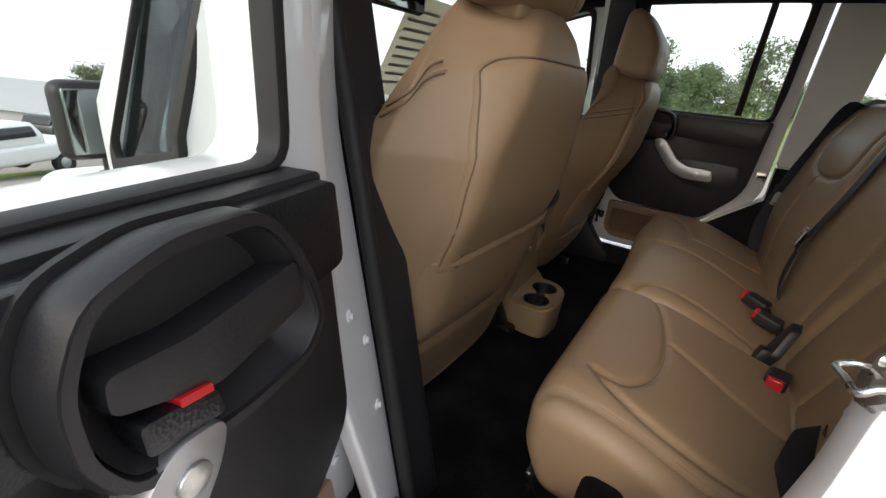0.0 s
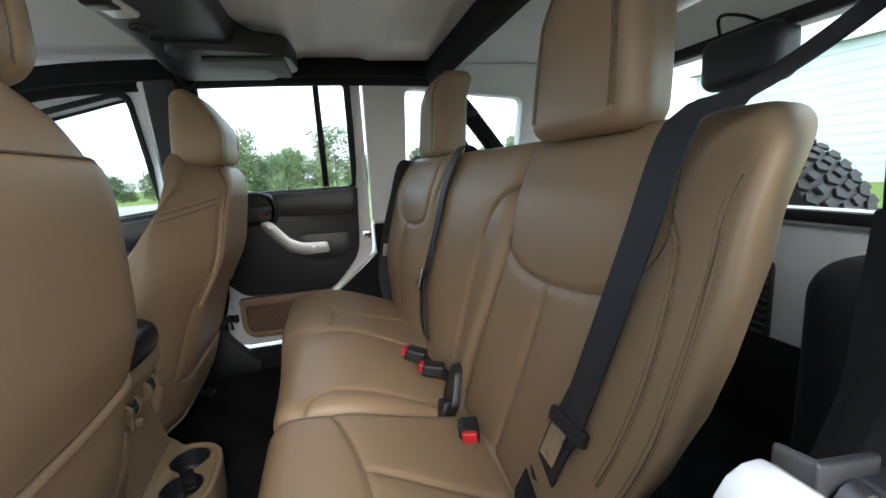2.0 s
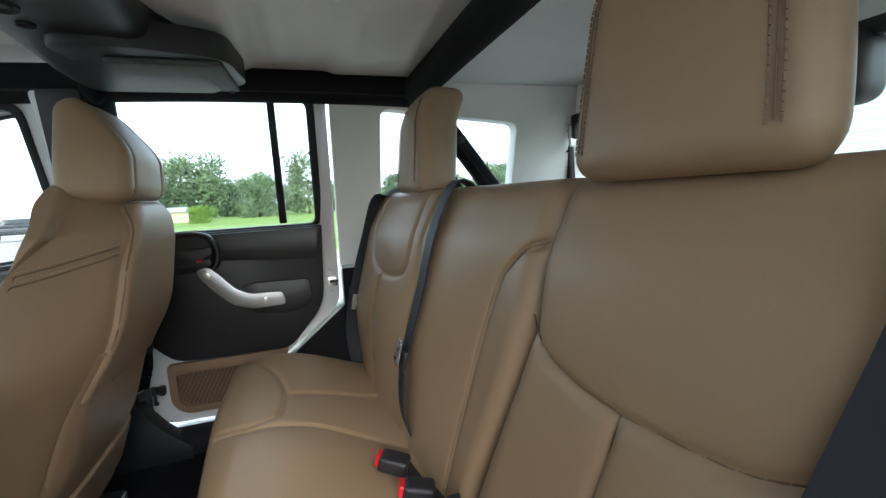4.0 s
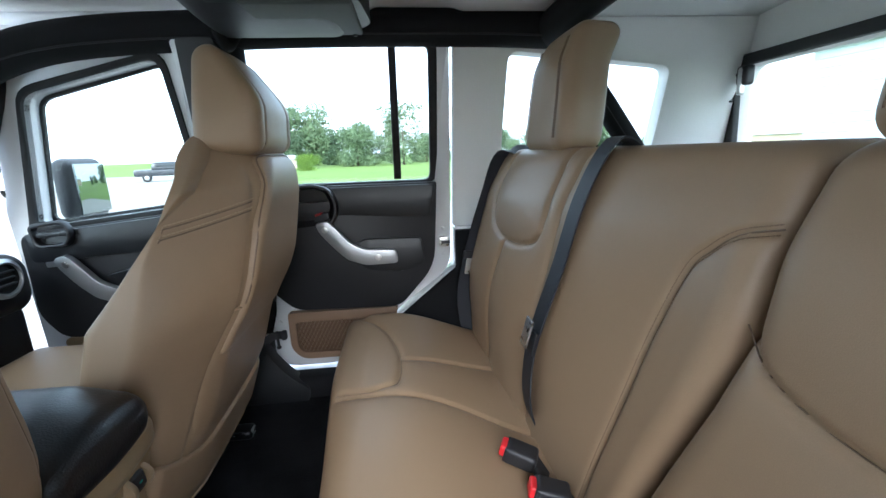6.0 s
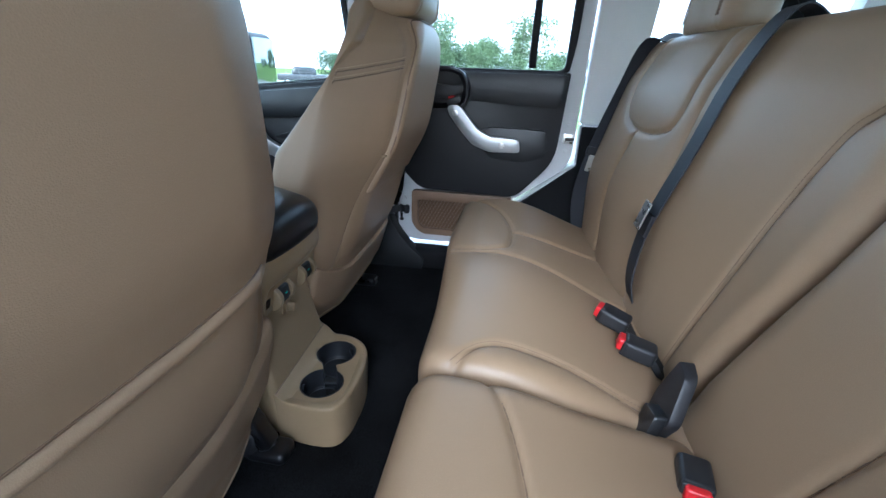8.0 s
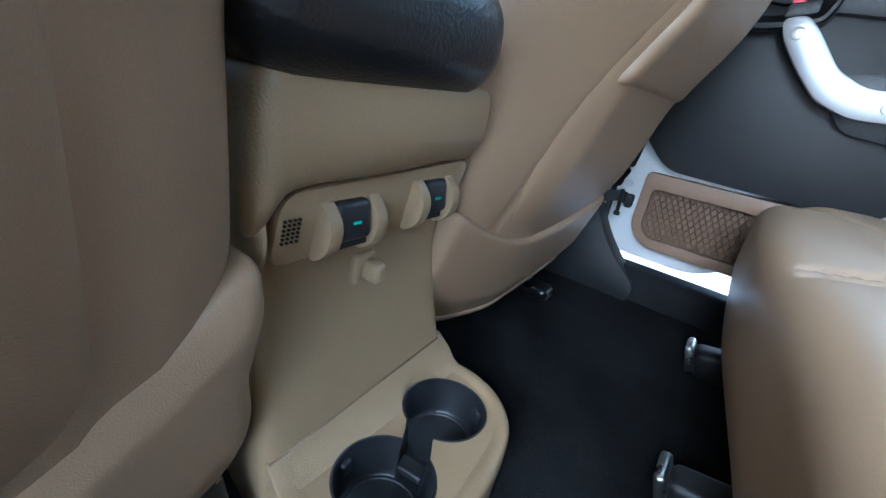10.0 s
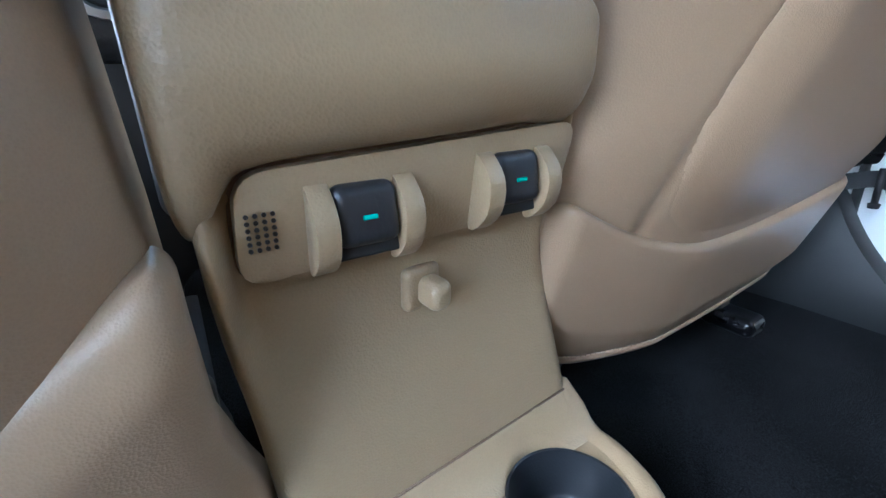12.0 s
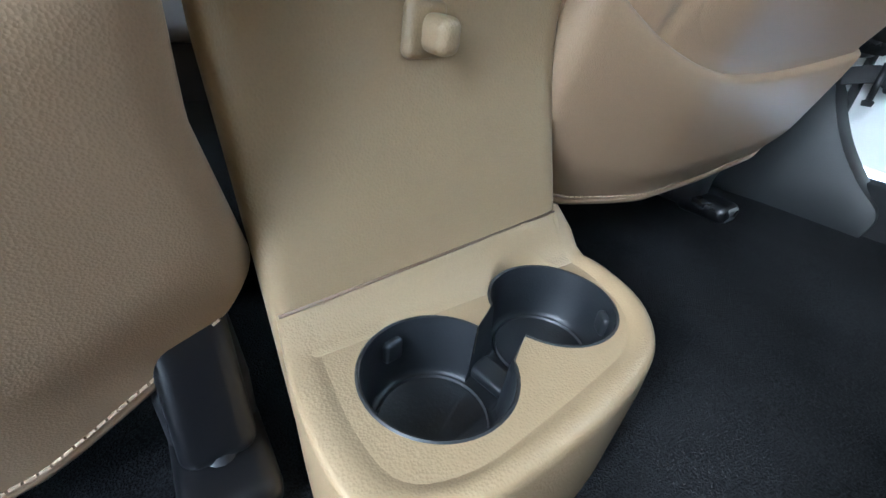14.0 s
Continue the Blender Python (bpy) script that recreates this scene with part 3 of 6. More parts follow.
b_pillar(1)
b_pillar(-1)
for by, bz in ((-0.755, 1.155), (-0.72, 1.10), (-0.715, 1.0)):
    bx = 0.071 + 0.245 * (1.47 - bz) - 0.55 * (0.825 + by) + 0.001
    tagged(turned("hinge_bolt", [(0.0, 0.005), (0.004, 0.005), (0.005, 0.002), (0.008, 0.0012), (0.009, -0.008)], WHITE, None, (bx, by, bz), (0, 79, 30), 14),
           "white painted bolt on the door pillar", "bolt", "pillar bolts")

kick_trim = prism("sill_kick_trim", rounded([(-0.10, 0.775), (0.110, 0.765), (0.122, 0.81), (0.085, 0.838), (0.045, 0.88), (0.01, 0.935), (-0.012, 1.0), (-0.10, 1.0)], [0.01, 0.01, 0.02, 0.03, 0.04, 0.04, 0.02, 0.01]), 0.05, CHARCOAL, None, lambda u, v, w: (u, 0.686 + w, v), 0.012)
structure(kick_trim, "charcoal plastic kick trim at the door foot")


strap_t = thing("door_check_strap", "black webbing check strap at the door hinge", "door strap")
ribbon("webbing", curve([(-0.02, 0.705, 0.955), (0.008, 0.71, 0.965), (0.035, 0.725, 0.97), (0.05, 0.75, 0.958)], 5), [(0, 0.3, 1)] * 16, 0.022, 0.004, RUBBER, strap_t)
rbox("strap_end", (0.016, 0.02, 0.028), 0.006, BLACK, strap_t, (0.049, 0.742, 0.962))
tube("pin", [(0.036, 0.718, 0.985), (0.038, 0.718, 0.938)], 0.004, BLACK, strap_t, 8)
turned("pin_head", [(0.0, -0.004), (0.006, -0.004), (0.007, 0.002), (0.0, 0.005)], BLACK, strap_t, (0.038, 0.718, 0.936), seg=12)

# hardtop sides with quarter windows
def left_jamb(x, z, w):
    """The driving side behind the door opening."""
    q = left_side(x, z, w)
    return (q[0] - 0.106, q[1] + 0.045, q[2] + 0.024)


def hardtop_side(s):
    place = right_side if s > 0 else left_jamb
    x0 = 0.556 if s > 0 else 0.742
    if s > 0:
        outer = rounded([(x0, 1.775), (x0, 1.245), (1.40, 1.245), (1.40, 1.775)], 0.01)
    else:
        outer = rounded([(x0, 1.775), (x0, 1.46), (0.724, 1.415), (0.720, 1.385), (0.706, 1.354), (0.694, 1.331), (0.72, 1.328), (0.757, 1.316), (0.80, 1.285), (1.40, 1.285), (1.40, 1.775)], 0.01)
    hole = rounded([(x0 + 0.138, 1.335), (1.145, 1.335), (1.145, 1.665), (x0 + 0.142, 1.705)], 0.03)
    wall = prism("wall_hardtop", outer, 0.05 if s > 0 else 0.022, LINER if s > 0 else WHITE, None, place, 0.006, [hole])
    structure(wall, "pale hardtop side with a quarter window")
    pane = prism("window_quarter", hole, 0.004, GLASS, None, lambda u, v, w: place(u, v, 0.008 + w))
    pane.visible_shadow = False
    structure(pane, "quarter window glass")
    if s > 0:
        edge = [(x0, 1.243), (x0, 1.13), (0.36, 0.97), (0.36, 0.66), (1.40, 0.66), (1.40, 1.243)]
    else:
        edge = rounded([(0.738, 1.262), (0.716, 1.262), (0.706, 1.305), (0.688, 1.322), (0.670, 1.318), (0.655, 1.285), (0.653, 1.21), (0.64, 1.10), (0.50, 0.97), (0.40, 0.90), (0.40, 0.66), (1.46, 0.66), (1.46, 1.28)], 0.012, 3)
    w0 = 0.0 if s > 0 else 0.025
    tub = prism("wall_tub", edge, 0.075 - w0 * 1.4, WHITE, None, lambda u, v, w: place(u, v, w0 + w), 0.008)
    structure(tub, "white painted body side behind the door")
    inside = edge if s > 0 else [(0.78, 1.42), (0.765, 1.33), (0.70, 1.19), (0.68, 1.10), (0.56, 0.97), (0.46, 0.88), (0.42, 0.66), (1.45, 0.66), (1.45, 1.27), (0.85, 1.29), (0.83, 1.42)]
    lining = prism("tub_lining", [(u + ((0.012 if s < 0 else 0.001) if u < 1.3 else -0.01), v - ((0.015 if s < 0 else 0.002) if v > 0.7 else -0.01)) for u, v in inside], 0.02, FABRIC, None, lambda u, v, w: place(u, v, 0.077 + w), 0.005)
    structure(lining, "black lining over the wheel housing")
    if s < 0:
        panel = rbox("rear_side_trim", (0.46, 0.27, 0.62), 0.05, FABRIC, None, (1.16, -0.60, 1.0), n=(4, 4, 6),
                     shape=lambda p, n: p + np.c_[0.06 * smoothstep(0.1, -0.3, p[:, 2]) * (p[:, 0] < 0) * 0 - 0.05 * smoothstep(0.1, -0.35, p[:, 2]), 0 * p[:, 0], -0.03 * smoothstep(-0.05, 0.2, p[:, 0]) * (p[:, 2] > 0)])
        structure(panel, "black lined trim inside the rear quarter")
    arch = rbox("wheel_housing", (0.56, 0.22, 0.42), 0.09, CARPET, None, (1.0, s * 0.645, 0.84), n=(5, 4, 5))
    structure(arch, "black carpeted wheel housing")


hardtop_side(1)
hardtop_side(-1)
clamp = thing("hardtop_bracket", "dull zinc bracket between hardtop and body", "bracket")
rbox("plate", (0.028, 0.004, 0.032), 0.0018, ZINC, clamp, (0.612, -0.725, 1.297), (0, 0, -8), n=(2, 2, 2))
rbox("flange", (0.004, 0.016, 0.032), 0.0018, ZINC, clamp, (0.5985, -0.717, 1.297), (0, 0, 15), n=(2, 2, 2))
rbox("lip", (0.016, 0.014, 0.004), 0.0018, ZINC, clamp, (0.624, -0.731, 1.303), n=(2, 2, 2))
turned("bolt", [(0.0, 0.006), (0.007, 0.006), (0.009, 0.0)], ZINC, clamp, (0.612, -0.7275, 1.296), (90, 0, 0), 14)


# tailgate with the rear window
def on_tail(u, v, w):
    return (1.44 - w - 0.06 * max(0, v - 1.27), u, v)


hole = rounded([(-0.50, 1.30), (0.702, 1.30), (0.694, 1.672), (-0.48, 1.672)], 0.045)
wall = prism("wall_tail", [(-0.80, 0.66), (0.80, 0.66), (0.80, 1.262), (-0.80, 1.262)], 0.06, WHITE, None, on_tail, 0.006)
structure(wall, "white painted tailgate")
top_tail = prism("wall_hardtop_rear", [(-0.84, 1.265), (0.84, 1.265), (0.84, 1.80), (-0.84, 1.80)], 0.05, LINER, None, on_tail, 0.006, [hole])
structure(top_tail, "pale hardtop rear wall")
ring = prism("window_rear_frame", rounded([(-0.52, 1.275), (0.742, 1.275), (0.734, 1.700), (-0.50, 1.700)], 0.055), 0.02, RUBBER, None, lambda u, v, w: on_tail(u, v, 0.046 + w), 0.004, [hole])
structure(ring, "black rubber rear window frame")
pane = prism("window_rear", hole, 0.005, GLASS, None, lambda u, v, w: on_tail(u, v, 0.02 + w))
pane.visible_shadow = False
structure(pane, "rear window glass")
low_tail = prism("tailgate_lining", rounded([(-0.55, 0.67), (0.60, 0.67), (0.60, 1.0), (-0.55, 1.0)], 0.03), 0.012, FABRIC, None, lambda u, v, w: on_tail(u, v, 0.063 + w), 0.004)
structure(low_tail, "black lining low inside the tailgate")
vent = thing("tailgate_vent", "black slotted vent in the white tailgate", "vent")
prism("vent_plate", rounded([(-0.115, 0.99), (-0.06, 0.99), (-0.06, 1.18), (-0.115, 1.18)], 0.018), 0.012, BLACK, vent, lambda u, v, w: on_tail(u, v, 0.06 + w), 0.003)
for k in range(9):
    z = 1.0 + k * 0.02
    rbox("slat", (0.012, 0.044, 0.009), 0.003, RUBBER, vent, (1.366, -0.0875, z + 0.006), (0, 25, 0))
for s, y in ((1, 0.735), (1, 0.66)):
    hg = thing("hinge_bracket", "black hinge bracket of the rear window", "hinge", group="rear window hinges")
    rbox("bracket", (0.03, 0.035, 0.05), 0.008, BLACK, hg, (1.35, y, 1.645 if y < 0.69 else 1.62))
    rbox("pin", (0.02, 0.012, 0.07), 0.005, STEEL, hg, (1.34, y, 1.63 if y < 0.69 else 1.605))
hose = thing("washer_hose", "thin black washer hose beside the rear window", "hose")
tube("pipe", curve([(1.36, 0.69, 1.72), (1.345, 0.70, 1.68), (1.345, 0.675, 1.63), (1.345, 0.69, 1.585), (1.35, 0.72, 1.59)]), 0.003, RUBBER, hose, 6)
wiper = thing("wiper_motor", "black rear wiper motor cover above the window", "wiper motor")
rbox("cover", (0.09, 0.19, 0.12), 0.03, BLACK, wiper, (1.36, -0.03, 1.63), n=(3, 4, 3))
tube("wire", curve([(1.35, 0.03, 1.68), (1.33, 0.02, 1.73), (1.33, -0.03, 1.72), (1.34, -0.08, 1.69)]), 0.004, RUBBER, wiper, 6)
rbox("stop_lamp", (0.05, 0.09, 0.03), 0.008, BLACK, thing("stop_lamp_housing", "small black lamp housing on the rear glass", "lamp"), (1.41, 0.16, 1.475))

tyre = thing("spare_tyre", "black spare tyre hung outside the tailgate", "tyre")
turned("tread_ring", [(0.18, -0.11), (0.30, -0.12), (0.345, -0.10), (0.36, -0.06), (0.365, 0), (0.36, 0.06), (0.345, 0.10), (0.30, 0.12), (0.18, 0.11)], RUBBER, tyre, (1.60, 0.22, 1.13), (0, 90, 0), 48)
rbox("mount", (0.16, 0.16, 0.16), 0.03, BLACK, tyre, (1.46, 0.22, 1.13), n=(2, 2, 2))
turned("rim", [(0.0, -0.06), (0.12, -0.06), (0.185, -0.10), (0.19, 0.1)], SILVER, tyre, (1.60, 0.22, 1.13), (0, 90, 0), 32)
bm = bmesh.new()
for row, off in ((-0.094, 0.0), (-0.060, 0.5), (-0.021, 0.0), (0.021, 0.5), (0.060, 0.0), (0.094, 0.5)):
    for k in range(60):
        a = 2 * math.pi * (k + off) / 60
        m = Matrix.Translation((1.60, 0.22, 1.13)) @ Matrix.Rotation(a, 4, "X") @ Matrix.Translation((row, 0, 0.368 - max(0.0, abs(row) - 0.05) * 0.35)) @ Matrix.Rotation(0.4 if off else -0.4, 4, "Z")
        bmesh.ops.create_cube(bm, size=1, matrix=m @ Matrix.Diagonal((0.028, 0.022, 0.008, 1)))
tagged(part("tread_blocks", bm, RUBBER, tyre), kind="stuff")

# roof: three lining panels, joints between
def roof_panel(name, x0, x1, y0, y1, z, label, mat=LINER):
    def sag(p, n):
        q = p.copy()
        q[:, 2] += -0.03 * (p[:, 1] / 0.7) ** 2
        x, y = p[:, 0] + (x0 + x1) / 2, p[:, 1] + (y0 + y1) / 2
        if x1 > 1:
            inside = smoothstep(0.36, 0.385, x) * (1 - smoothstep(0.62, 0.66, x + 0.12 * y))
            q[:, 2] += inside * 0.014
            for yr in (-0.48, -0.24, 0.0, 0.24, 0.48):
                rib = np.exp(-(((y - yr - 0.05 * (x - 0.5)) / 0.022) ** 2)) * smoothstep(0.36, 0.44, x) * (1 - smoothstep(0.70, 0.78, x))
                q[:, 2] -= 0.009 * rib
            for xr in (0.43, 0.60, 0.74):
                q[:, 2] -= 0.007 * np.exp(-(((x - xr - 0.03 * y) / 0.014) ** 2)) * (1 - smoothstep(0.52, 0.60, np.abs(y)))
        else:
            for yr in (0.16, 0.40, 0.58):
                d = np.abs(y) - yr - 0.05 * smoothstep(0.0, 0.12, x)
                q[:, 2] += 0.007 * smoothstep(-0.012, 0.012, d) - 0.006 * smoothstep(0.10, 0.16, d)
        return q
    ob = rbox(name, (x1 - x0, y1 - y0, 0.03), 0.012, mat, None, ((x0 + x1) / 2, (y0 + y1) / 2, z), n=(110, 90, 1), shape=sag)
    return structure(ob, label)


roof_panel("ceiling_front_near", -0.62, 0.09, -0.70, -0.006, ROOF + 0.03, "pale lining of a roof panel")
roof_panel("ceiling_front_far", -0.62, 0.09, 0.006, 0.70, ROOF + 0.03, "pale lining of a roof panel")
roof_panel("ceiling_rear", 0.10, 1.42, -0.72, 0.72, ROOF + 0.03, "pale ribbed lining of the hardtop")
outer_roof = rbox("roof", (2.12, 1.52, 0.02), 0.008, WHITE, None, (0.40, 0, ROOF + 0.085), n=(2, 2, 2))
structure(outer_roof, "white hardtop roof")
for s in (1, -1):
    rail = rbox("roof_edge", (2.1, 0.09, 0.10), 0.03, WHITE, None, (0.40, s * 0.745, ROOF + 0.035), n=(2, 2, 2))
    structure(rail, "white roof edge above the doors")

# ---- seats ----
def quilt(p2, seams, depth=0.0065, width=0.005, puff=0.005, reach=0.05):
    """Offset of a padded cover: pulled in along its seams, swelling between them."""
    d = np.full(len(p2), 9.0)
    for s in seams:
        d = np.minimum(d, near(p2, s))
    return puff * (1 - np.exp(-d / reach)) - depth * np.exp(-((d / width) ** 2))


def beside(line, off):
    """The same 2D line, moved sideways."""
    pts = [V(p) for p in line]
    out = []
    for i, p in enumerate(pts):
        d = pts[min(i + 1, len(pts) - 1)] - pts[max(i - 1, 0)]
        d /= np.linalg.norm(d) + 1e-9
        out.append(p + V((-d[1], d[0])) * off)
    return out


def thread(name, line, lift, normal, parent, offs=(0.005, -0.005), mat=None):
    """Rows of stitches beside a seam; lift(array of 2D points) -> 3D points."""
    for k, off in enumerate(offs):
        fine = []
        ln = beside(line, off)
        for a, b in zip(ln, ln[1:]):
            n = max(1, int(np.linalg.norm(b - a) / 0.004))
            fine += [a + (b - a) * i / n for i in range(n)]
        fine.append(ln[-1])
        p3 = lift(np.array(fine))
        stitches(name, list(p3), [normal] * len(p3), mat or SEWN, parent, step=0.0050, length=0.0037, r=0.0006)


SPLIT, L0, R1 = -0.12, -0.58, 0.65


def cushion_split(x):
    return SPLIT + 0.03 * smoothstep(0.45, 0.64, x)


def back_split(z):
    return np.interp(z, [0.9, 1.02, 1.12, 1.21, 1.30, 1.38, 1.47], [-0.035, -0.045, -0.07, -0.094, -0.108, -0.106, -0.104])


def outer_left(z):
    return np.interp(z, [0.88, 0.95, 1.0, 1.03, 1.07, 1.16, 1.22, 1.32, 1.42, 1.5], [-0.33, -0.37, -0.42, -0.475, -0.52, -0.556, -0.568, -0.578, -0.576, -0.57])


# cushion seams as (x, y)
front_l = curve([(0.375, -0.128), (0.398, -0.16), (0.418, -0.221), (0.434, -0.30), (0.438, -0.37), (0.430, -0.425), (0.412, -0.465), (0.385, -0.482), (0.350, -0.474)])
cross_l = [(0.436, -0.288), (0.64, -0.335)]
side_l = curve([(0.352, -0.474), (0.385, -0.504), (0.45, -0.522), (0.55, -0.515), (0.63, -0.49)])
low_l = curve([(0.308, -0.558), (0.34, -0.548), (0.42, -0.549), (0.52, -0.546), (0.62, -0.53)])
front_r = curve([(0.282, 0.268), (0.327, 0.25), (0.362, 0.260), (0.390, 0.283), (0.397, 0.36), (0.385, 0.44), (0.354, 0.528), (0.29, 0.628)])
cross_r = [(0.396, 0.37), (0.62, 0.42)]
mid_r = curve([(0.282, 0.25), (0.325, 0.233), (0.40, 0.235), (0.49, 0.228), (0.59, 0.20), (0.65, 0.18)])
mid_l = curve([(0.335, -0.112), (0.350, -0.085), (0.372, -0.065), (0.405, -0.056), (0.506, -0.056), (0.60, -0.075)])
CUSH_L, CUSH_R = [front_l, cross_l, side_l, low_l], [front_r, cross_r, mid_r, mid_l]


def cushion_top(x, y, seams):
    z = 1.040 + 0.012 * smoothstep(-0.05, 0.2, y) - 0.085 * smoothstep(0.36, 0.68, x) - 0.02 * smoothstep(-0.50, -0.58, y) - 0.010 * smoothstep(0.33, 0.28, x)
    return z + quilt(np.c_[x, y], seams)


def bench_cushion(name, y0, y1, seams, parent):
    w, yc = y1 - y0, (y0 + y1) / 2

    def shape(p, n):
        q = p.copy()
        x, y = p[:, 0] + 0.47, p[:, 1] + yc
        ahead = 1 - (p[:, 0] + 0.19) / 0.38
        x = x + ahead * (0.012 * smoothstep(0.1, -0.6, y) - 0.028 * smoothstep(0.0, 0.4, y)) + 0.03 * ahead * smoothstep(0.0, -0.09, p[:, 2])
        inner = ((y - y0) / w) ** 3 if y1 < 0 else (1 - (y - y0) / w) ** 3
        y = y + inner * (cushion_split(x) - SPLIT)
        up = smoothstep(-0.02, 0.09, p[:, 2])
        z = p[:, 2] + 0.942 + up * (cushion_top(x, y, seams) - 1.032)
        return np.c_[x, y, z]

    return rbox(name, (0.38, w, 0.18), 0.034, LEATHER, parent, n=(80, int(w / 0.005), 8), shape=shape)


# backrest seams as (y, z)
yoke_l = curve([(-0.108, 1.302), (-0.139, 1.274), (-0.18, 1.260), (-0.24, 1.254), (-0.305, 1.257), (-0.39, 1.269), (-0.44, 1.294), (-0.472, 1.33), (-0.478, 1.365), (-0.463, 1.42), (-0.447, 1.47)])
spine_l = curve([(-0.278, 1.256), (-0.264, 1.16), (-0.246, 1.07), (-0.225, 0.97)])
edge_l2 = curve([(-0.478, 1.372), (-0.49, 1.362), (-0.504, 1.335), (-0.509, 1.26), (-0.504, 1.19), (-0.488, 1.12), (-0.462, 1.05)])
edge_l = curve([(-0.548, 1.442), (-0.546, 1.425), (-0.543, 1.38), (-0.547, 1.32), (-0.541, 1.23), (-0.532, 1.16), (-0.51, 1.09), (-0.485, 1.05)])
arc_m = curve([(-0.104, 1.392), (-0.064, 1.380), (-0.038, 1.358), (-0.018, 1.33), (0.0, 1.245), (0.012, 1.145), (0.026, 1.05), (0.036, 0.96)])
div_r = curve([(0.262, 1.47), (0.255, 1.2), (0.235, 0.92)])
yoke_r = curve([(0.315, 1.47), (0.302, 1.36), (0.312, 1.305), (0.35, 1.286), (0.41, 1.280), (0.48, 1.290), (0.53, 1.312), (0.552, 1.36), (0.556, 1.47)])
spine_r = curve([(0.442, 1.282), (0.462, 1.15), (0.468, 0.98)])
BACK_L, BACK_R = [yoke_l, spine_l], [arc_m, div_r, yoke_r, spine_r]


def bow_l(y):
    return 0.0 * y


def bow_r(y):
    return 0.105 * smoothstep(-0.12, 0.60, y)


def back_front(y, z, seams, bow):
    x = 0.645 + (z - 0.95) * 0.255 + 0.02 * smoothstep(1.36, 1.47, z) - bow(y) * (0.4 + 0.6 * smoothstep(0.9, 1.2, z))
    p2 = np.c_[y, z]
    x = x - quilt(p2, seams, puff=0.009)
    if seams is BACK_L:
        x = x + 0.0022 * np.exp(-((np.minimum(near(p2, edge_l), near(p2, edge_l2)) / 0.0028) ** 2))
    return x


def bench_back(name, y0, y1, seams, parent, bow):
    w, yc = y1 - y0, (y0 + y1) / 2

    def shape(p, n):
        y, z = p[:, 1] + yc, p[:, 2] + 1.1825
        if y1 < 0:
            y = np.where(y < -0.25, -0.25 + (y + 0.25) * (outer_left(z) + 0.25) / (L0 + 0.25), y)
            inner = ((y - y0) / w) ** 3
        else:
            inner = (1 - (y - y0) / w) ** 3
        y = y + np.clip(inner, 0, 1) * (back_split(z) - SPLIT)
        deep = (p[:, 0] + 0.065) / 0.13
        if y1 < 0:
            y = y + 0.07 * np.clip(deep, 0, 1) * smoothstep(-0.35, -0.58, y)
            z = z - 0.025 * smoothstep(-0.50, -0.58, y) ** 2 * smoothstep(1.38, 1.47, z)
        flat = back_front(y, z, [], bow)
        x = flat + deep * 0.13 + (1 - smoothstep(0, 0.5, deep)) * (back_front(y, z, seams, bow) - flat)
        return np.c_[x, y, z]

    return rbox(name, (0.13, w, 0.58), 0.032, LEATHER, parent, n=(5, int(w / 0.005), 104), shape=shape)


bench = thing("rear_bench", "tan leather rear bench seat with split backrest", "car seat")
bench_cushion("seat_cushion", L0, SPLIT - 0.004, CUSH_L, bench)
bench_cushion("seat_cushion", SPLIT + 0.004, R1, CUSH_R, bench)
bench_back("backrest", L0, SPLIT - 0.004, BACK_L, bench, bow_l)
bench_back("backrest", SPLIT + 0.004, R1, BACK_R, bench, bow_r)
lift_l = lambda q: np.c_[back_front(q[:, 0], q[:, 1], BACK_L, bow_l) - 0.0006, q]
lift_r = lambda q: np.c_[back_front(q[:, 0], q[:, 1], BACK_R, bow_r) - 0.0006, q]
top_l = lambda q: np.c_[q, cushion_top(q[:, 0], q[:, 1], CUSH_L) + 0.0006]
top_r = lambda q: np.c_[q, cushion_top(q[:, 0], q[:, 1], CUSH_R) + 0.0006]
thread("stitching", edge_l[:-4], lift_l, (-1, 0, 0.25), bench, (0.0045, -0.0045))
thread("stitching", edge_l2[:-4], lift_l, (-1, 0, 0.25), bench, (0.0045, -0.0045))
thread("stitching", arc_m, lift_r, (-1, 0, 0.25), bench)
thread("stitching", mid_l, top_r, (0.2, 0, 1), bench)
for line, lift in ((edge_l[:-4], lift_l), (edge_l2[:-4], lift_l), (arc_m, lift_r), (yoke_l, lift_l), (spine_l, lift_l), (div_r, lift_r), (yoke_r, lift_r), (spine_r, lift_r)):
    kept = np.array([V(q) for q in line if 1.0 < q[1] < 1.432 and -0.545 < q[0] < 0.61])
    tube("seam", list(lift(kept)), 0.0010, PIPING, bench, 5)
for line, lift, lo, hi in [(q, top_l, -0.545, -0.16) for q in CUSH_L] + [(q, top_r, -0.08, 0.61) for q in CUSH_R]:
    if len(line) == 2:
        line = [V(line[0]) + (V(line[1]) - V(line[0])) * t for t in np.linspace(0, 1, 30)]
    kept = [V(q) for q in line if 0.325 < q[0] < 0.61 and lo < q[1] < hi]
    if len(kept) > 3:
        tube("seam", list(lift(np.array(kept))), 0.0009, PIPING, bench, 5)
thread("stitching", low_l, top_l, (0.2, 0, 1), bench, (0.006, -0.006))
rbox("crease_flap", (0.07, 1.05, 0.03), 0.012, LEATHER, bench, (0.64, 0.12, 0.945), (0, -20, 0), n=(2, 10, 2))
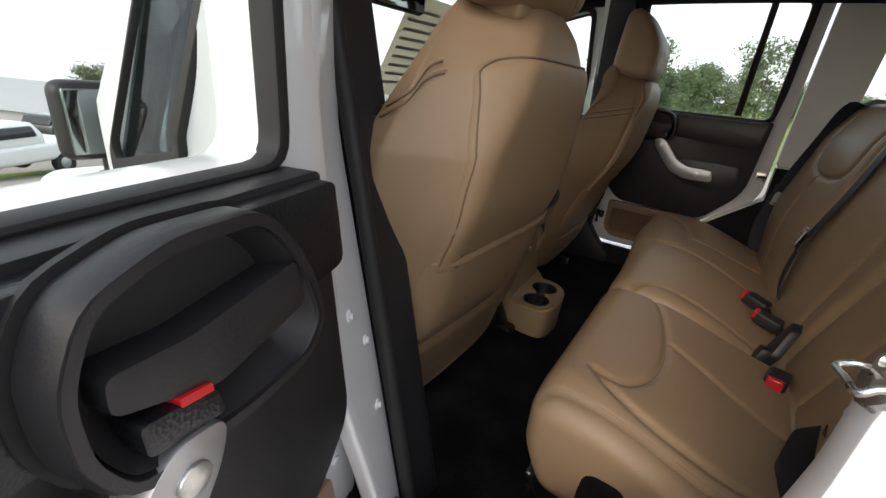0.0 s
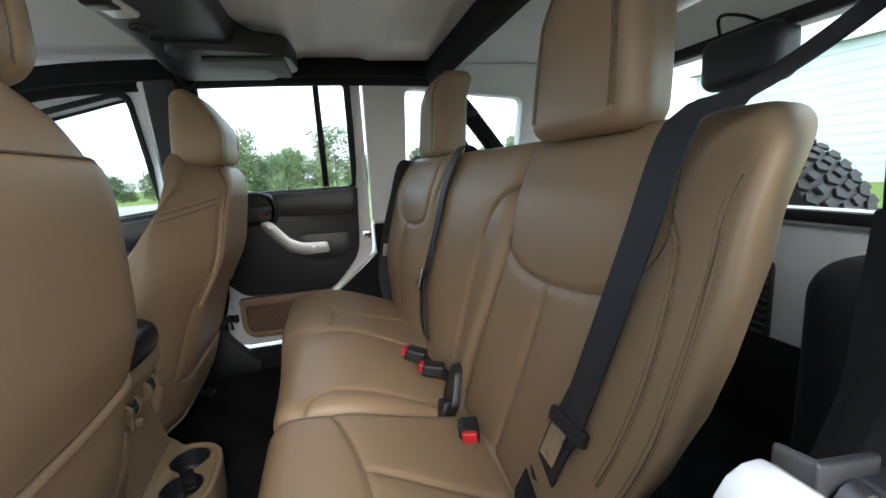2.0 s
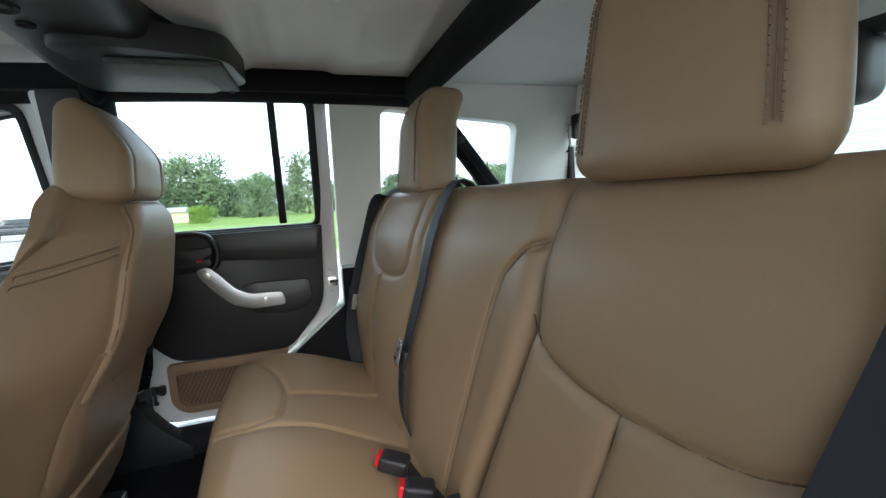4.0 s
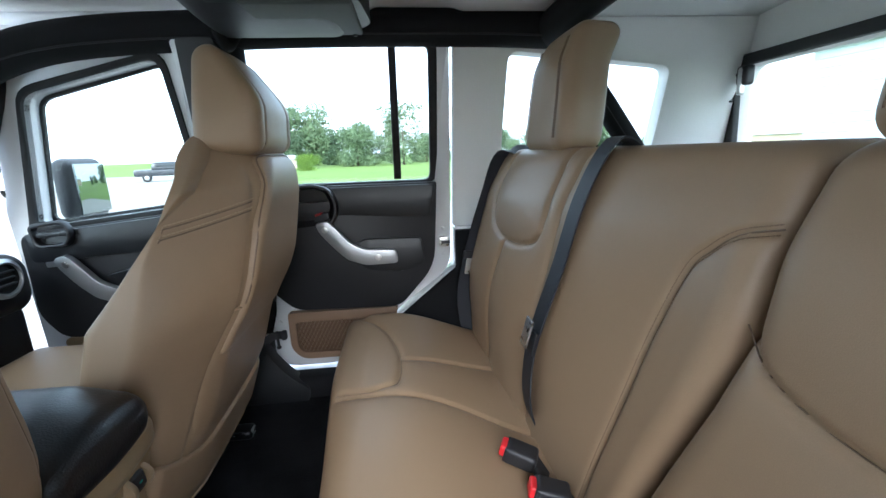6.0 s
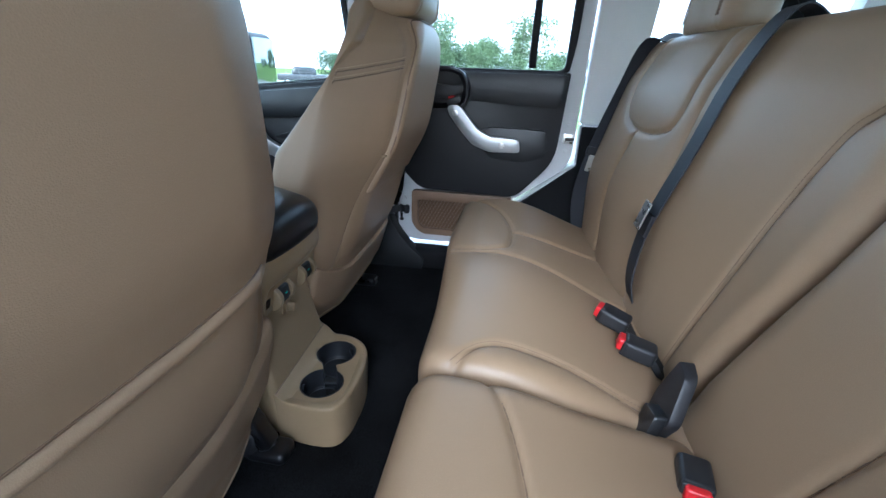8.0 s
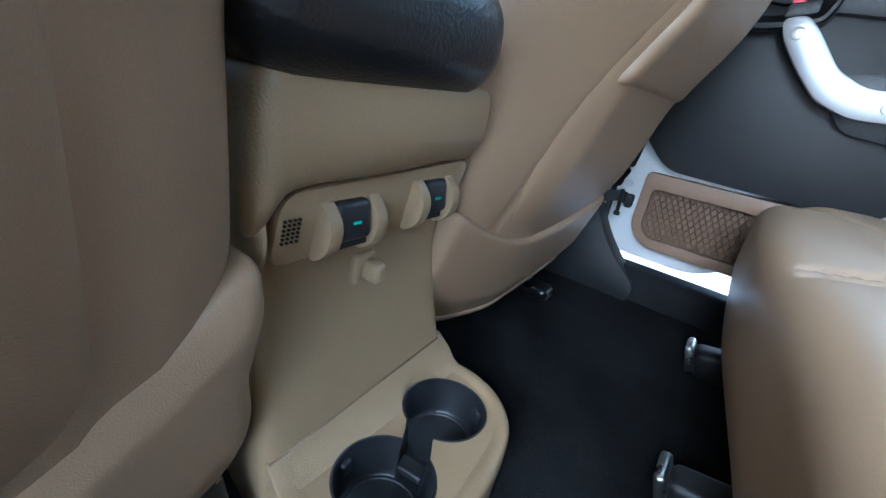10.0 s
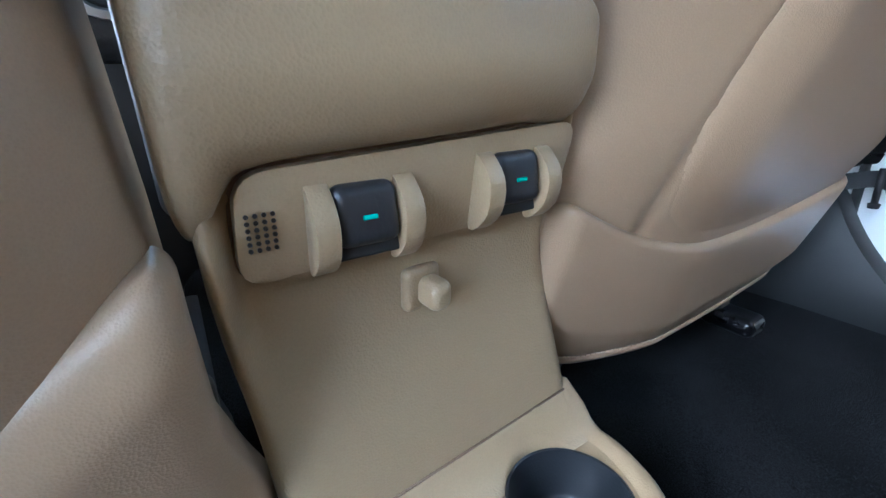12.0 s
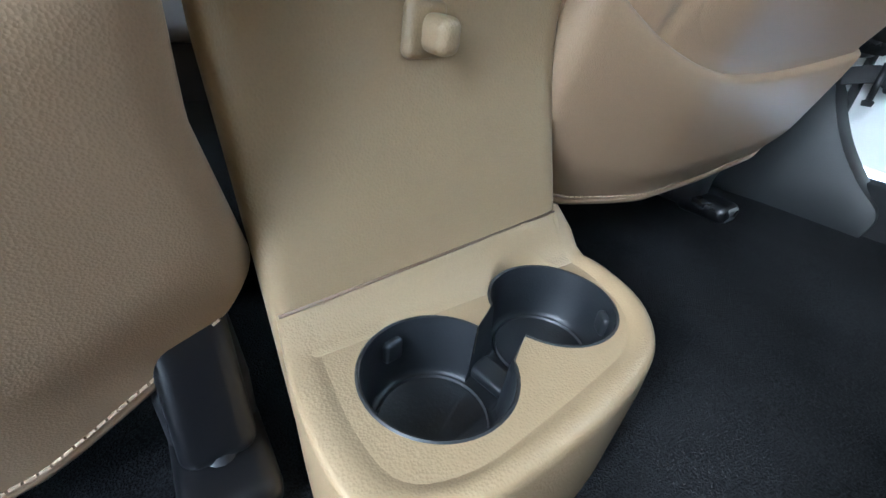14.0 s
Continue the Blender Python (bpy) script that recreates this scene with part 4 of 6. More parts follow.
for fx, fy in ((0.30, -0.50), (0.25, 0.235), (0.24, 0.53)):
    foot = rbox("bench_foot", (0.13, 0.04, 0.05), 0.012, BLACK, bench, (fx + 0.075, fy, FLOOR + 0.03), (0, -10, 0), n=(2, 2, 2))
    rbox("foot_tip", (0.012, 0.046, 0.045), 0.005, STEEL, foot, (fx + 0.008, fy, FLOOR + 0.024), (0, -18, 0), n=(2, 2, 2), label="bright steel foot tip")
    rbox("foot_post", (0.05, 0.03, 0.12), 0.01, BLACK, foot, (fx + 0.11, fy, FLOOR + 0.08), (0, 10, 0), n=(2, 2, 2))


def rear_headrest(y, w, x, z, label, taper):
    deep = 0.105
    hr = thing("rear_headrest", label, "headrest", group="rear headrests")

    def shape(p, n):
        q = p.copy()
        q[:, 0] += 0.10 * p[:, 2] + 0.018 * smoothstep(0.04, 0.12, p[:, 2])
        q[:, 1] *= (1 - 0.16 * smoothstep(-0.10, 0.13, p[:, 2])) * (1 - taper * smoothstep(-0.035, 0.045, p[:, 0]))
        d = np.abs(np.abs(p[:, 1]) - (w / 2 - 0.026))
        q[:, 0] -= np.clip(-n[:, 0], 0, 1) * (0.004 * (1 - np.exp(-d / 0.04)) - 0.0028 * np.exp(-((d / 0.0035) ** 2)))
        return q

    rbox("pad", (deep, w, 0.243), 0.03, LEATHER, hr, (x, y, z), n=(8, 60, 26), shape=shape)
    for s in (-1, 1):
        for e in (0.0065, -0.0065):
            line = [(x - deep / 2 - 0.0005 + 0.10 * t + 0.018 * float(smoothstep(0.04, 0.12, t)) - 0.0008, y + s * (w / 2 - 0.026 + e * 0.8) * (1 - 0.16 * float(smoothstep(-0.10, 0.13, t))), z + t)
                    for t in np.linspace(-0.09, 0.092, 40)]
            stitches("stitching", line, [(-1, 0, 0.2)] * len(line), SEWN, hr, step=0.0062, length=0.0046, r=0.0011)
        tube("seam", [V(q) - V((0.0, s * e * 0.8, 0.0)) for q in line[::3]], 0.0009, PIPING, hr, 5)
        tube("post", [(x - 0.03, y + s * 0.055, z - 0.17), (x - 0.01, y + s * 0.055, z - 0.10)], 0.006, STEEL, hr)
    return hr


rear_headrest(-0.278, 0.250, 0.822, 1.585, "tan leather headrest on the wide rear seat", 0.28)
rear_headrest(0.455, 0.228, 0.778, 1.585, "tan leather headrest beside the far quarter window", 0.18)

# front seats: tables over height of the rear face, the bolsters' front and both edges
ZS = [0.74, 0.80, 0.90, 0.97, 1.05, 1.165, 1.24, 1.335, 1.43, 1.48, 1.53]
REAR = [-0.015, -0.010, 0.018, 0.040, 0.065, 0.098, 0.135, 0.153, 0.170, 0.160, 0.125]
FRONT = [-0.10, -0.09, -0.08, -0.07, -0.065, -0.06, -0.045, 0.035, 0.105, 0.105, 0.09]
ZS_L = ZS[:8] + [1.445, 1.51, 1.57]
FRONT_L = [-0.10, -0.09, -0.08, -0.07, -0.065, -0.06, -0.045, 0.0, 0.05, 0.062, 0.06]
INNER = {-1: [0.075, 0.06, 0.060, 0.076, 0.077, 0.082, 0.096, 0.118, 0.155, 0.19, 0.27], 1: [0.20, 0.17, 0.135, 0.115, 0.112, 0.118, 0.128, 0.150, 0.195, 0.245, 0.30]}
OUTER = {-1: [0.58, 0.61, 0.635, 0.645, 0.65, 0.658, 0.66, 0.652, 0.603, 0.56, 0.50], 1: [0.54, 0.57, 0.595, 0.605, 0.615, 0.63, 0.64, 0.648, 0.648, 0.63, 0.56]}


def bucket_seat(s, label):
    seat = thing("bucket_seat", label, "car seat", group="front seats")
    zt = ZS if s > 0 else ZS_L
    inner = lambda z: np.interp(z, zt, INNER[s])
    outer = lambda z: np.interp(z, zt, OUTER[s])
    smooth_rear = lambda z: (np.interp(z - 0.03, zt, REAR) + np.interp(z, zt, REAR) + np.interp(z + 0.03, zt, REAR)) / 3

    def rear(y, z):
        """x of the rear face at distance y from the car's middle."""
        drop_in = (1.0 if s > 0 else 0.6) * (0.03 + 0.045 * smoothstep(1.02, 1.2, z) + 0.03 * smoothstep(1.2, 1.35, z)) * np.clip(1 - (y - inner(z)) / 0.14, 0, 1) ** 1.4
        drop_out = (0.06 if s > 0 else 0.10) * (1 - smoothstep(0.0, 0.11, outer(z) - y)) ** 1.4
        return smooth_rear(z) + (0.012 * smoothstep(1.1, 1.3, z) if s > 0 else 0.018) - drop_in - drop_out

    zp = [1.0, 1.17, 1.24, 1.30, 1.40, 1.50]
    soft = lambda z, tab: sum(np.interp(z + d, zp, tab) for d in (-0.05, -0.025, 0.0, 0.025)) / 4
    p_in = lambda z: soft(z, [0.140, 0.144, 0.152, 0.166, 0.196, 0.245] if s < 0 else [0.185, 0.245, 0.258, 0.268, 0.30, 0.345])
    p_out = lambda z: soft(z, [0.575, 0.580, 0.588, 0.586, 0.572, 0.552] if s < 0 else [0.55, 0.55, 0.548, 0.545, 0.537, 0.515])
    seam_in, seam_out = [(p_in(V([z]))[0] - 0.004, z) for z in np.linspace(0.98, 1.47, 24)], [(p_out(V([z]))[0] + 0.004, z) for z in np.linspace(0.98, 1.47, 24)]

    def back(p, n):
        a, b = (p[:, 0] + 0.1) / 0.2, (p[:, 1] + 0.25) / 0.5
        z = 1.225 + p[:, 2] if s > 0 else 1.242 + p[:, 2] * 1.057
        y = inner(z) + b * (outer(z) - inner(z))
        xr = rear(y, z)
        xr = xr - smoothstep(0.6, 1, a) * (0.0035 * np.exp(-((near(np.c_[y, z], seam_in) / 0.004) ** 2)) + 0.0035 * np.exp(-((near(np.c_[y, z], seam_out) / 0.004) ** 2)))
        xf = np.interp(z, zt, FRONT if s > 0 else FRONT_L) + 0.05 * np.clip(1 - ((b - 0.5) / 0.36) ** 4, 0, 1)
        # top of the back dips between the shoulders
        z = z - 0.02 * (np.abs(2 * b - 1) ** 3) * smoothstep(1.40, 1.52 if s > 0 else 1.56, z)
        return np.c_[xf + a * (xr - xf), s * y, z]

    ob = rbox("backrest", (0.20, 0.50, 0.60), 0.05, LEATHER, seat, n=(10, 76, 96), shape=back)
    if s < 0:
        ob.data.flip_normals()

    hem = lambda y: 1.166 + 0.062 * np.clip((outer(1.2) - 0.06 - y) / 0.33, 0, 1) if s > 0 else np.interp(y, [0.13, 0.30, 0.58], [1.180, 1.162, 1.168])

    def panel(p, n):
        a, b, c = (p[:, 0] + 0.01) / 0.02, (p[:, 1] + 0.16) / 0.32, (p[:, 2] + 0.15) / 0.30
        zl, zh = 1.15, 1.468 if s < 0 else 1.478
        z = zl + c * (zh - zl)
        y = p_in(z) + b * (p_out(z) - p_in(z))
        z = z - 0.028 * np.abs(2 * b - 1) ** 9 * smoothstep(0.6, 1, c)
        return np.c_[rear(y, z) - 0.012 + a * 0.0225, s * y, z]

    pn = rbox("back_panel", (0.02, 0.32, 0.30), 0.009, LEATHER, seat, n=(2, 44, 44), shape=panel)
    if s < 0:
        pn.data.flip_normals()

    def on_back(y, z, up):
        return (float(rear(V([y]), V([z]))[0]) + up, s * y, z)

    rim = [(0.992, t) for t in np.linspace(0.05, 1, 22)] + [(t, 1.0) for t in np.linspace(0.97, 0.03, 26)] + [(0.008, t) for t in np.linspace(1, 0.25, 18)]
    border = [panel(V([[0.0062, -0.16 + 0.32 * b, -0.15 + 0.30 * t]]), None)[0] for b, t in rim]
    tube("panel_piping", border, 0.0016, PIPING, seat, 6)

    low_seam = lambda y: (0.968 if s > 0 else 0.95) + (0.052 if s > 0 else 0.085) * np.clip(1 - (y - inner(0.95 if s > 0 else 1.0)) / 0.17, 0, 1) ** (2.0 if s > 0 else 1.5) + (0.028 if s > 0 else 0.018) * np.clip((y - 0.32) / 0.25, 0, 1) ** 1.5

    def pocket(p, n):
        a, b, c = (p[:, 0] + 0.015) / 0.03, (p[:, 1] + 0.16) / 0.32, (p[:, 2] + 0.12) / 0.24
        z = 1.0 + c * 0.17
        y = p_in(z) - 0.004 + b * (p_out(1.12) - p_in(z) + 0.016)
        z = low_seam(y) - 0.005 + c * (hem(y) - low_seam(y) + 0.01)
        ease = np.clip(np.minimum(b, 1 - b) / 0.12, 0, 1) ** 0.6
        return np.c_[rear(y, z) - 0.016 + a * (0.014 + ease * smoothstep(0.0, 0.28, c) * ((0.012 if s < 0 else 0.006) + (0.008 if s < 0 else 0.004) * np.sin(np.clip(c, 0, 1) * math.pi))), s * y, z]

    pk = rbox("map_pocket", (0.03, 0.32, 0.24), 0.012, LEATHER, seat, n=(2, 36, 26), shape=pocket)
    if s < 0:
        pk.data.flip_normals()
    ys = np.linspace(float(p_in(1.2)) - 0.006, float(p_out(1.17)) + (0.006 if s < 0 else -0.008), 34)
    fat = [(0.0105 if s < 0 else 0.006) * min(1.0, 0.25 + 6 * min(k, 33 - k) / 33) for k in range(34)]
    tube("pocket_hem", [(float(rear(V([y]), V([hem(y)]))[0]) + 0.85 * f - 0.001, s * y, float(hem(y))) for y, f in zip(ys, fat)], fat, LEATHER, seat, 10)
    for up, out in ((-0.0102, 0.0122), (0.0098, 0.0112)):
        if s < 0:
            tube("hem_seam", [(float(rear(V([y]), V([hem(y) + up]))[0]) + out, s * y, float(hem(y)) + up) for y in ys[3:-3]], 0.0011, PIPING, seat, 5)


    def skirt(p, n):
        a, b, c = (p[:, 0] + 0.02) / 0.04, (p[:, 1] + 0.25) / 0.5, (p[:, 2] + 0.09) / 0.18
        i0, o0 = float(inner(0.93)) - 0.006, float(outer(0.93)) + 0.006
        y = i0 + b * (o0 - i0)
        if s < 0:
            bottom = np.interp(b, [0, 0.03, 0.08, 0.16, 0.3, 0.5, 0.75, 0.92, 1.0], [0.884, 0.858, 0.838, 0.812, 0.800, 0.796, 0.800, 0.815, 0.85])
        else:
            bottom = np.interp(b, [0, 0.04, 0.15, 0.35, 0.55, 0.8, 0.92, 1.0], [0.896, 0.884, 0.870, 0.862, 0.866, 0.882, 0.895, 0.915])
        z = bottom + c * (low_seam(y) + 0.012 - bottom)
        if s < 0:
            y = y + np.clip(1 - b / 0.35, 0, 1) * (inner(np.maximum(z, 0.87)) - 0.006 - i0)
            z = bottom + c * (low_seam(y) + 0.012 - bottom)
        x = rear(y, np.maximum(z, 0.86)) + 0.008 - 0.010 * (1 - smoothstep(0.0, 0.35, c)) - (0.010 if s < 0 else 0.001) * smoothstep(0.80, 1.0, c)
        return np.c_[x - 0.045 * (1 - a), s * y, z]

    sk = rbox("skirt", (0.04, 0.50, 0.18), 0.012, LEATHER, seat, n=(3, 60, 24), shape=skirt)
    if s < 0:
        sk.data.flip_normals()
    # stitched hem along the skirt's lower edge
    pts = []
    for b in np.linspace(0.035, 0.97, 130):
        q = skirt(V([[0.0203, -0.25 + 0.5 * b, -0.0800]]), None)[0]
        pts.append(q)
    stitches("stitching", pts, [(1, 0, -0.4)] * len(pts), STITCH, seat, step=0.0052, length=0.0040, r=0.0009)
    tube("skirt_piping", [q - V((0.004, 0, 0.005)) for q in pts[::3]], 0.0034, LEATHER, seat, 6)
    # yoke: two stitched seams round each shoulder, and a gore up to the headrest
    for e, z0 in ((0, 1.392), (1, 1.378)):
        for side in (0, 1):
            line, nrm = [], []
            edge = (lambda z: inner(z)) if side == 0 else (lambda z: outer(z))
            sg = -s if side == 0 else s
            far = float(p_in(z0)) - 0.006 if side == 0 else float(p_out(z0)) + 0.006
            near_y = float(edge(z0))
            for t in np.linspace(0, 1, 26):
                y = far + (near_y - far) * min(1.0, t * 1.25)
                zz = (z0 + 0.035 - 0.07 * t if s > 0 else z0 + 0.060 - 0.055 * t ** 1.5) if side else z0 + 0.01 - 0.03 * t
                if t < 0.8:
                    x = float(rear(V([y]), V([zz]))[0]) + 0.0015
                    line.append((x, s * y, zz))
                    nrm.append((1, 0, 0.2))
                else:
                    f = (t - 0.8) / 0.2
                    x0, x1 = float(rear(V([near_y]), V([zz]))[0]), float(np.interp(zz, zt, FRONT if s > 0 else FRONT_L))
                    line.append((x0 + (x1 - x0) * f * 0.9, s * near_y + sg * 0.0015, zz - 0.012 * f))
                    nrm.append((0, sg, 0))
            tube("yoke_seam", line[::2], 0.0011, PIPING, seat, 5)
            stitches("stitching", [V(q) + V((0.0008, 0, 0.005)) for q in line], nrm, STITCH, seat, step=0.0062, length=0.0042, r=0.0008)

    def head(p, n):
        q = p.copy()
        q[:, 0] += 0.06 * p[:, 2] - (0.045 if s < 0 else 0.070) * smoothstep(-0.02, 0.11, p[:, 2]) * smoothstep(-0.04, 0.05, p[:, 0])
        q[:, 1] *= 1 - 0.26 * smoothstep(-0.05, 0.12, p[:, 2])
        d = np.abs(np.abs(p[:, 1]) - 0.075)
        q[:, 0] += np.clip(n[:, 0], 0, 1) * (0.005 * (1 - np.exp(-d / 0.04)) - 0.003 * np.exp(-((d / 0.0035) ** 2)))
        return q

    hy = -0.43 if s < 0 else 0.42
    hr = rbox("headrest", (0.115, 0.255 if s < 0 else 0.225, 0.185), 0.038 if s < 0 else 0.027, LEATHER, seat, (0.125 if s < 0 else 0.130, hy, 1.622 if s < 0 else 1.572), n=(8, 50, 22), shape=head, label="tan leather headrest")
    for t in (-1, 1):
        edge = head(V([[0.058, t * 0.075, z] for z in np.linspace(-0.075, 0.075, 16)]), V([[1.0, 0.0, 0.0]] * 16))
        tube("headrest_seam", [q + V((0.125 if s < 0 else 0.130, hy, 1.622 if s < 0 else 1.572)) for q in edge], 0.0010, PIPING, hr, 5)
    rbox("headrest_collar", (0.07, 0.13, 0.03), 0.01, LEATHER, seat, (0.118, hy, 1.528 if s < 0 else 1.498), n=(2, 4, 2))
    for t in (-0.05, 0.05):
        tube("headrest_post", [(0.105, hy + t, 1.42), (0.12, hy + t, 1.55)], 0.006, STEEL, seat)
    yc = s * 0.37
    rbox("seat_cushion", (0.40, 0.46, 0.16), 0.055, LEATHER, seat, (-0.30, yc, 0.975), n=(10, 14, 5))
    rbox("seat_frame", (0.36, 0.40, 0.10), 0.02, BLACK, seat, (-0.30, yc, 0.87), n=(3, 3, 2))
    for y in ((0.088, 0.57) if s < 0 else (0.19, 0.545)):
        fore = 0.060 if s < 0 and y < 0.1 else 0.0
        rail = rbox("seat_rail", (0.46, 0.045, 0.06), 0.014, BLACK, seat, (-0.27 + fore, s * y, FLOOR + 0.035), n=(3, 2, 2))
        rbox("rail_end", (0.07, 0.046, 0.026), 0.011, JET, rail, (-0.030 + fore, s * y, FLOOR + 0.014), n=(3, 4, 2))
        rbox("rail_cap", (0.012, 0.03, 0.02), 0.004, STEEL, rail, (-0.001, s * y, FLOOR + 0.014), label="bright rail end clip") if not fore else None
        if fore:
            rbox("rail_cover", (0.026, 0.036, 0.11), 0.009, JET, rail, (0.006, s * y, FLOOR + 0.072), (0, -27, 0), n=(3, 3, 3))
            turned("rail_bolt", [(0.0, 0.005), (0.006, 0.005), (0.0075, 0.0)], ZINC, rail, (0.034, s * y, FLOOR + 0.0275), seg=12)
        rbox("leg", (0.05, 0.046, 0.13), 0.014, BLACK, seat, (-0.072 if s < 0 else -0.06, s * (y + 0.006), 0.86 if s < 0 else 0.85), (0, -24, 0) if s < 0 else (0, 16, 0), n=(3, 3, 2))
    return seat


bucket_seat(-1, "tan leather driving seat, seen from behind, with map pocket")
bucket_seat(1, "tan leather passenger seat with map pocket and headrest")

# ---- centre console ----
con = thing("centre_console", "tan plastic centre console with black armrest lid", "console")


def face_x(z):
    return np.interp(z, [0.80, 0.89, 0.95, 0.99, 1.02, 1.05, 1.09], [0.034, 0.026, 0.018, 0.015, 0.017, 0.023, 0.030])


def tower(p, n):
    z = p[:, 2] + 0.945
    back = smoothstep(-0.15, 0.15, p[:, 0])
    x = p[:, 0] - 0.15 + back * (face_x(z))
    k = (p[:, 1] + 0.1025) / 0.205
    left = np.interp(z, [0.78, 0.89, 1.02, 1.10], [-0.05, -0.056, -0.064, -0.066])
    right = np.interp(z, [0.78, 0.89, 1.01, 1.10], [0.15, 0.146, 0.122, 0.116])
    y = left + k * (right - left)
    x = x + 0.026 * back * smoothstep(0.93, 1.05, z) * (1 - smoothstep(1.035, 1.090, z)) * (1 - smoothstep(0.01, 0.075, k)) + 0.012 * back * smoothstep(1.0, 1.07, z) * smoothstep(0.94, 0.99, k)
    y = y + 0.15 * np.clip(face_x(z) - x, 0, 0.3) * smoothstep(0.03, -0.05, y)
    return np.c_[x, y, z]


rbox("tower", (0.30, 0.205, 0.34), 0.014, TAN, con, n=(4, 48, 40), shape=tower)


def brow(p, n):
    q = p.copy()
    side = smoothstep(0.05, 0.086, np.abs(p[:, 1]))
    low = smoothstep(0.0, -0.03, p[:, 2])
    q[:, 2] += low * (0.006 * (p[:, 1] / 0.1) - 0.004 * side - 0.026 * smoothstep(-0.070, -0.093, p[:, 1]))
    q[:, 0] -= 0.012 * (p[:, 1] / 0.1) ** 2 * (p[:, 0] > 0) + low * 0.010 * (p[:, 0] > 0)
    q[:, 2] += 0.006 * (1 - (p[:, 1] / 0.1) ** 2) * (p[:, 2] > 0)
    q[:, 1] += 0.15 * (0.15 - p[:, 0]) * smoothstep(0.03, -0.08, p[:, 1])
    return q


rbox("brow", (0.30, 0.189, 0.056), 0.013, TAN, con, (-0.090, 0.0225, 1.101), n=(10, 40, 12), shape=brow, label="tan moulded brow above the switches")


def lid(p, n):
    q = p.copy()
    up = smoothstep(-0.02, 0.03, p[:, 2])
    q[:, 2] += up * (0.016 * (1 - (p[:, 1] / 0.1) ** 2) - 0.014 * smoothstep(0.12, 0.20, p[:, 0]))
    q[:, 0] -= 0.012 * (p[:, 1] / 0.1) ** 2 * smoothstep(0.0, 0.15, p[:, 0])
    q[:, 1] += 0.12 * (0.21 - p[:, 0]) * smoothstep(0.03, -0.08, p[:, 1])
    return q


rbox("armrest_lid", (0.42, 0.182, 0.072), 0.030, PADDED, con, (-0.132, 0.002, 1.158), n=(26, 24, 8), shape=lid, label="black padded armrest lid")
rbox("console_base", (0.24, 0.12, 0.10), 0.02, TAN, con, (-0.12, 0.08, 0.80), n=(2, 3, 2))
# switch bank set under the brow
plate_out = rounded([(-0.053, 1.022), (0.109, 1.031), (0.114, 1.076), (-0.050, 1.066)], 0.012, 6)
bank = prism("switch_bank", plate_out, 0.010, TAN, con, lambda u, v, w: (face_x(v) + 0.001 + w, u, v), 0.003)


groove = [(face_x(v) + 0.0022, u, v) for u, v in plate_out + plate_out[:1]]
tube("bank_groove", groove, 0.0013, PIPING, bank, 6)


def fin(y, z0, z1):
    """A leaf-shaped guard beside a switch."""
    prof = [(0.0, z1), (0.009, z1 - 0.003), (0.017, z1 - 0.012), (0.0185, (z0 + z1) / 2), (0.016, z0 + 0.008), (0.008, z0), (0.0, z0 - 0.003)]
    zs = (z0 + z1) / 2
    prism("fin", rounded(prof, 0.004, 3), 0.010, TAN, bank, lambda u, v, w: (face_x(zs) + 0.007 + u, y - 0.0045 + w * 0.9, v), 0.0034)


for k, (y, dz) in enumerate(((-0.005, 0.0), (0.0725, 0.005))):
    rbox("switch_well", (0.004, 0.030, 0.031), 0.0015, RUBBER, bank, (face_x(1.045) + 0.0115, y, 1.043 + dz), (0, -12, 0), n=(2, 2, 2))
    rbox("switch", (0.014, 0.027, 0.025), 0.005, BLACK, bank, (face_x(1.046) + 0.014, y, 1.046 + dz), (0, -8, 0), n=(3, 3, 3), label="black rocker switch")
    rbox("mark", (0.002, 0.006, 0.0018), 0.0005, GREEN, bank, (face_x(1.046) + 0.0212, y, 1.046 + dz), (0, -8, 0), label="green mark on a switch")
    for e in (-0.0175, 0.0185):
        fin(y + e, 1.024 + dz, 1.062 + dz)
for iy in range(4):
    for iz in range(6):
        turned("grille_hole", [(0.0, 0.0), (0.0009, 0.0), (0.0009, 0.001)], BLACK, bank, (face_x(1.038 + iz * 0.0027) + 0.0112, -0.0475 + iy * 0.0030, 1.0375 + iz * 0.0027), (0, 80, 0), 8)
hook = rbox("bag_hook", (0.008, 0.023, 0.024), 0.004, TAN, con, (face_x(0.997) + 0.001, 0.030, 0.997), (0, 4, 12), n=(2, 4, 4), label="tan bag hook")
rbox("hook_tip", (0.017, 0.013, 0.016), 0.005, TAN, hook, (face_x(0.997) + 0.010, 0.033, 0.996), (0, 4, 8), n=(3, 3, 3))

# cup tray: outline with two overlapping round holes
CUPS = ((0.084, 0.006), (0.0735, 0.095))
TRAY_Z = 0.860


def tray_outline(grow=0.0):
    pts = [(0.020, -0.050), (0.010, 0.146), (0.055, 0.159), (0.104, 0.147), (0.134, 0.113), (0.146, 0.052), (0.145, -0.02), (0.132, -0.052), (0.095, -0.058), (0.055, -0.055)]
    return rounded(pts, [0.004, 0.01, 0.03, 0.05, 0.05, 0.05, 0.03, 0.03, 0.02, 0.03], 7)


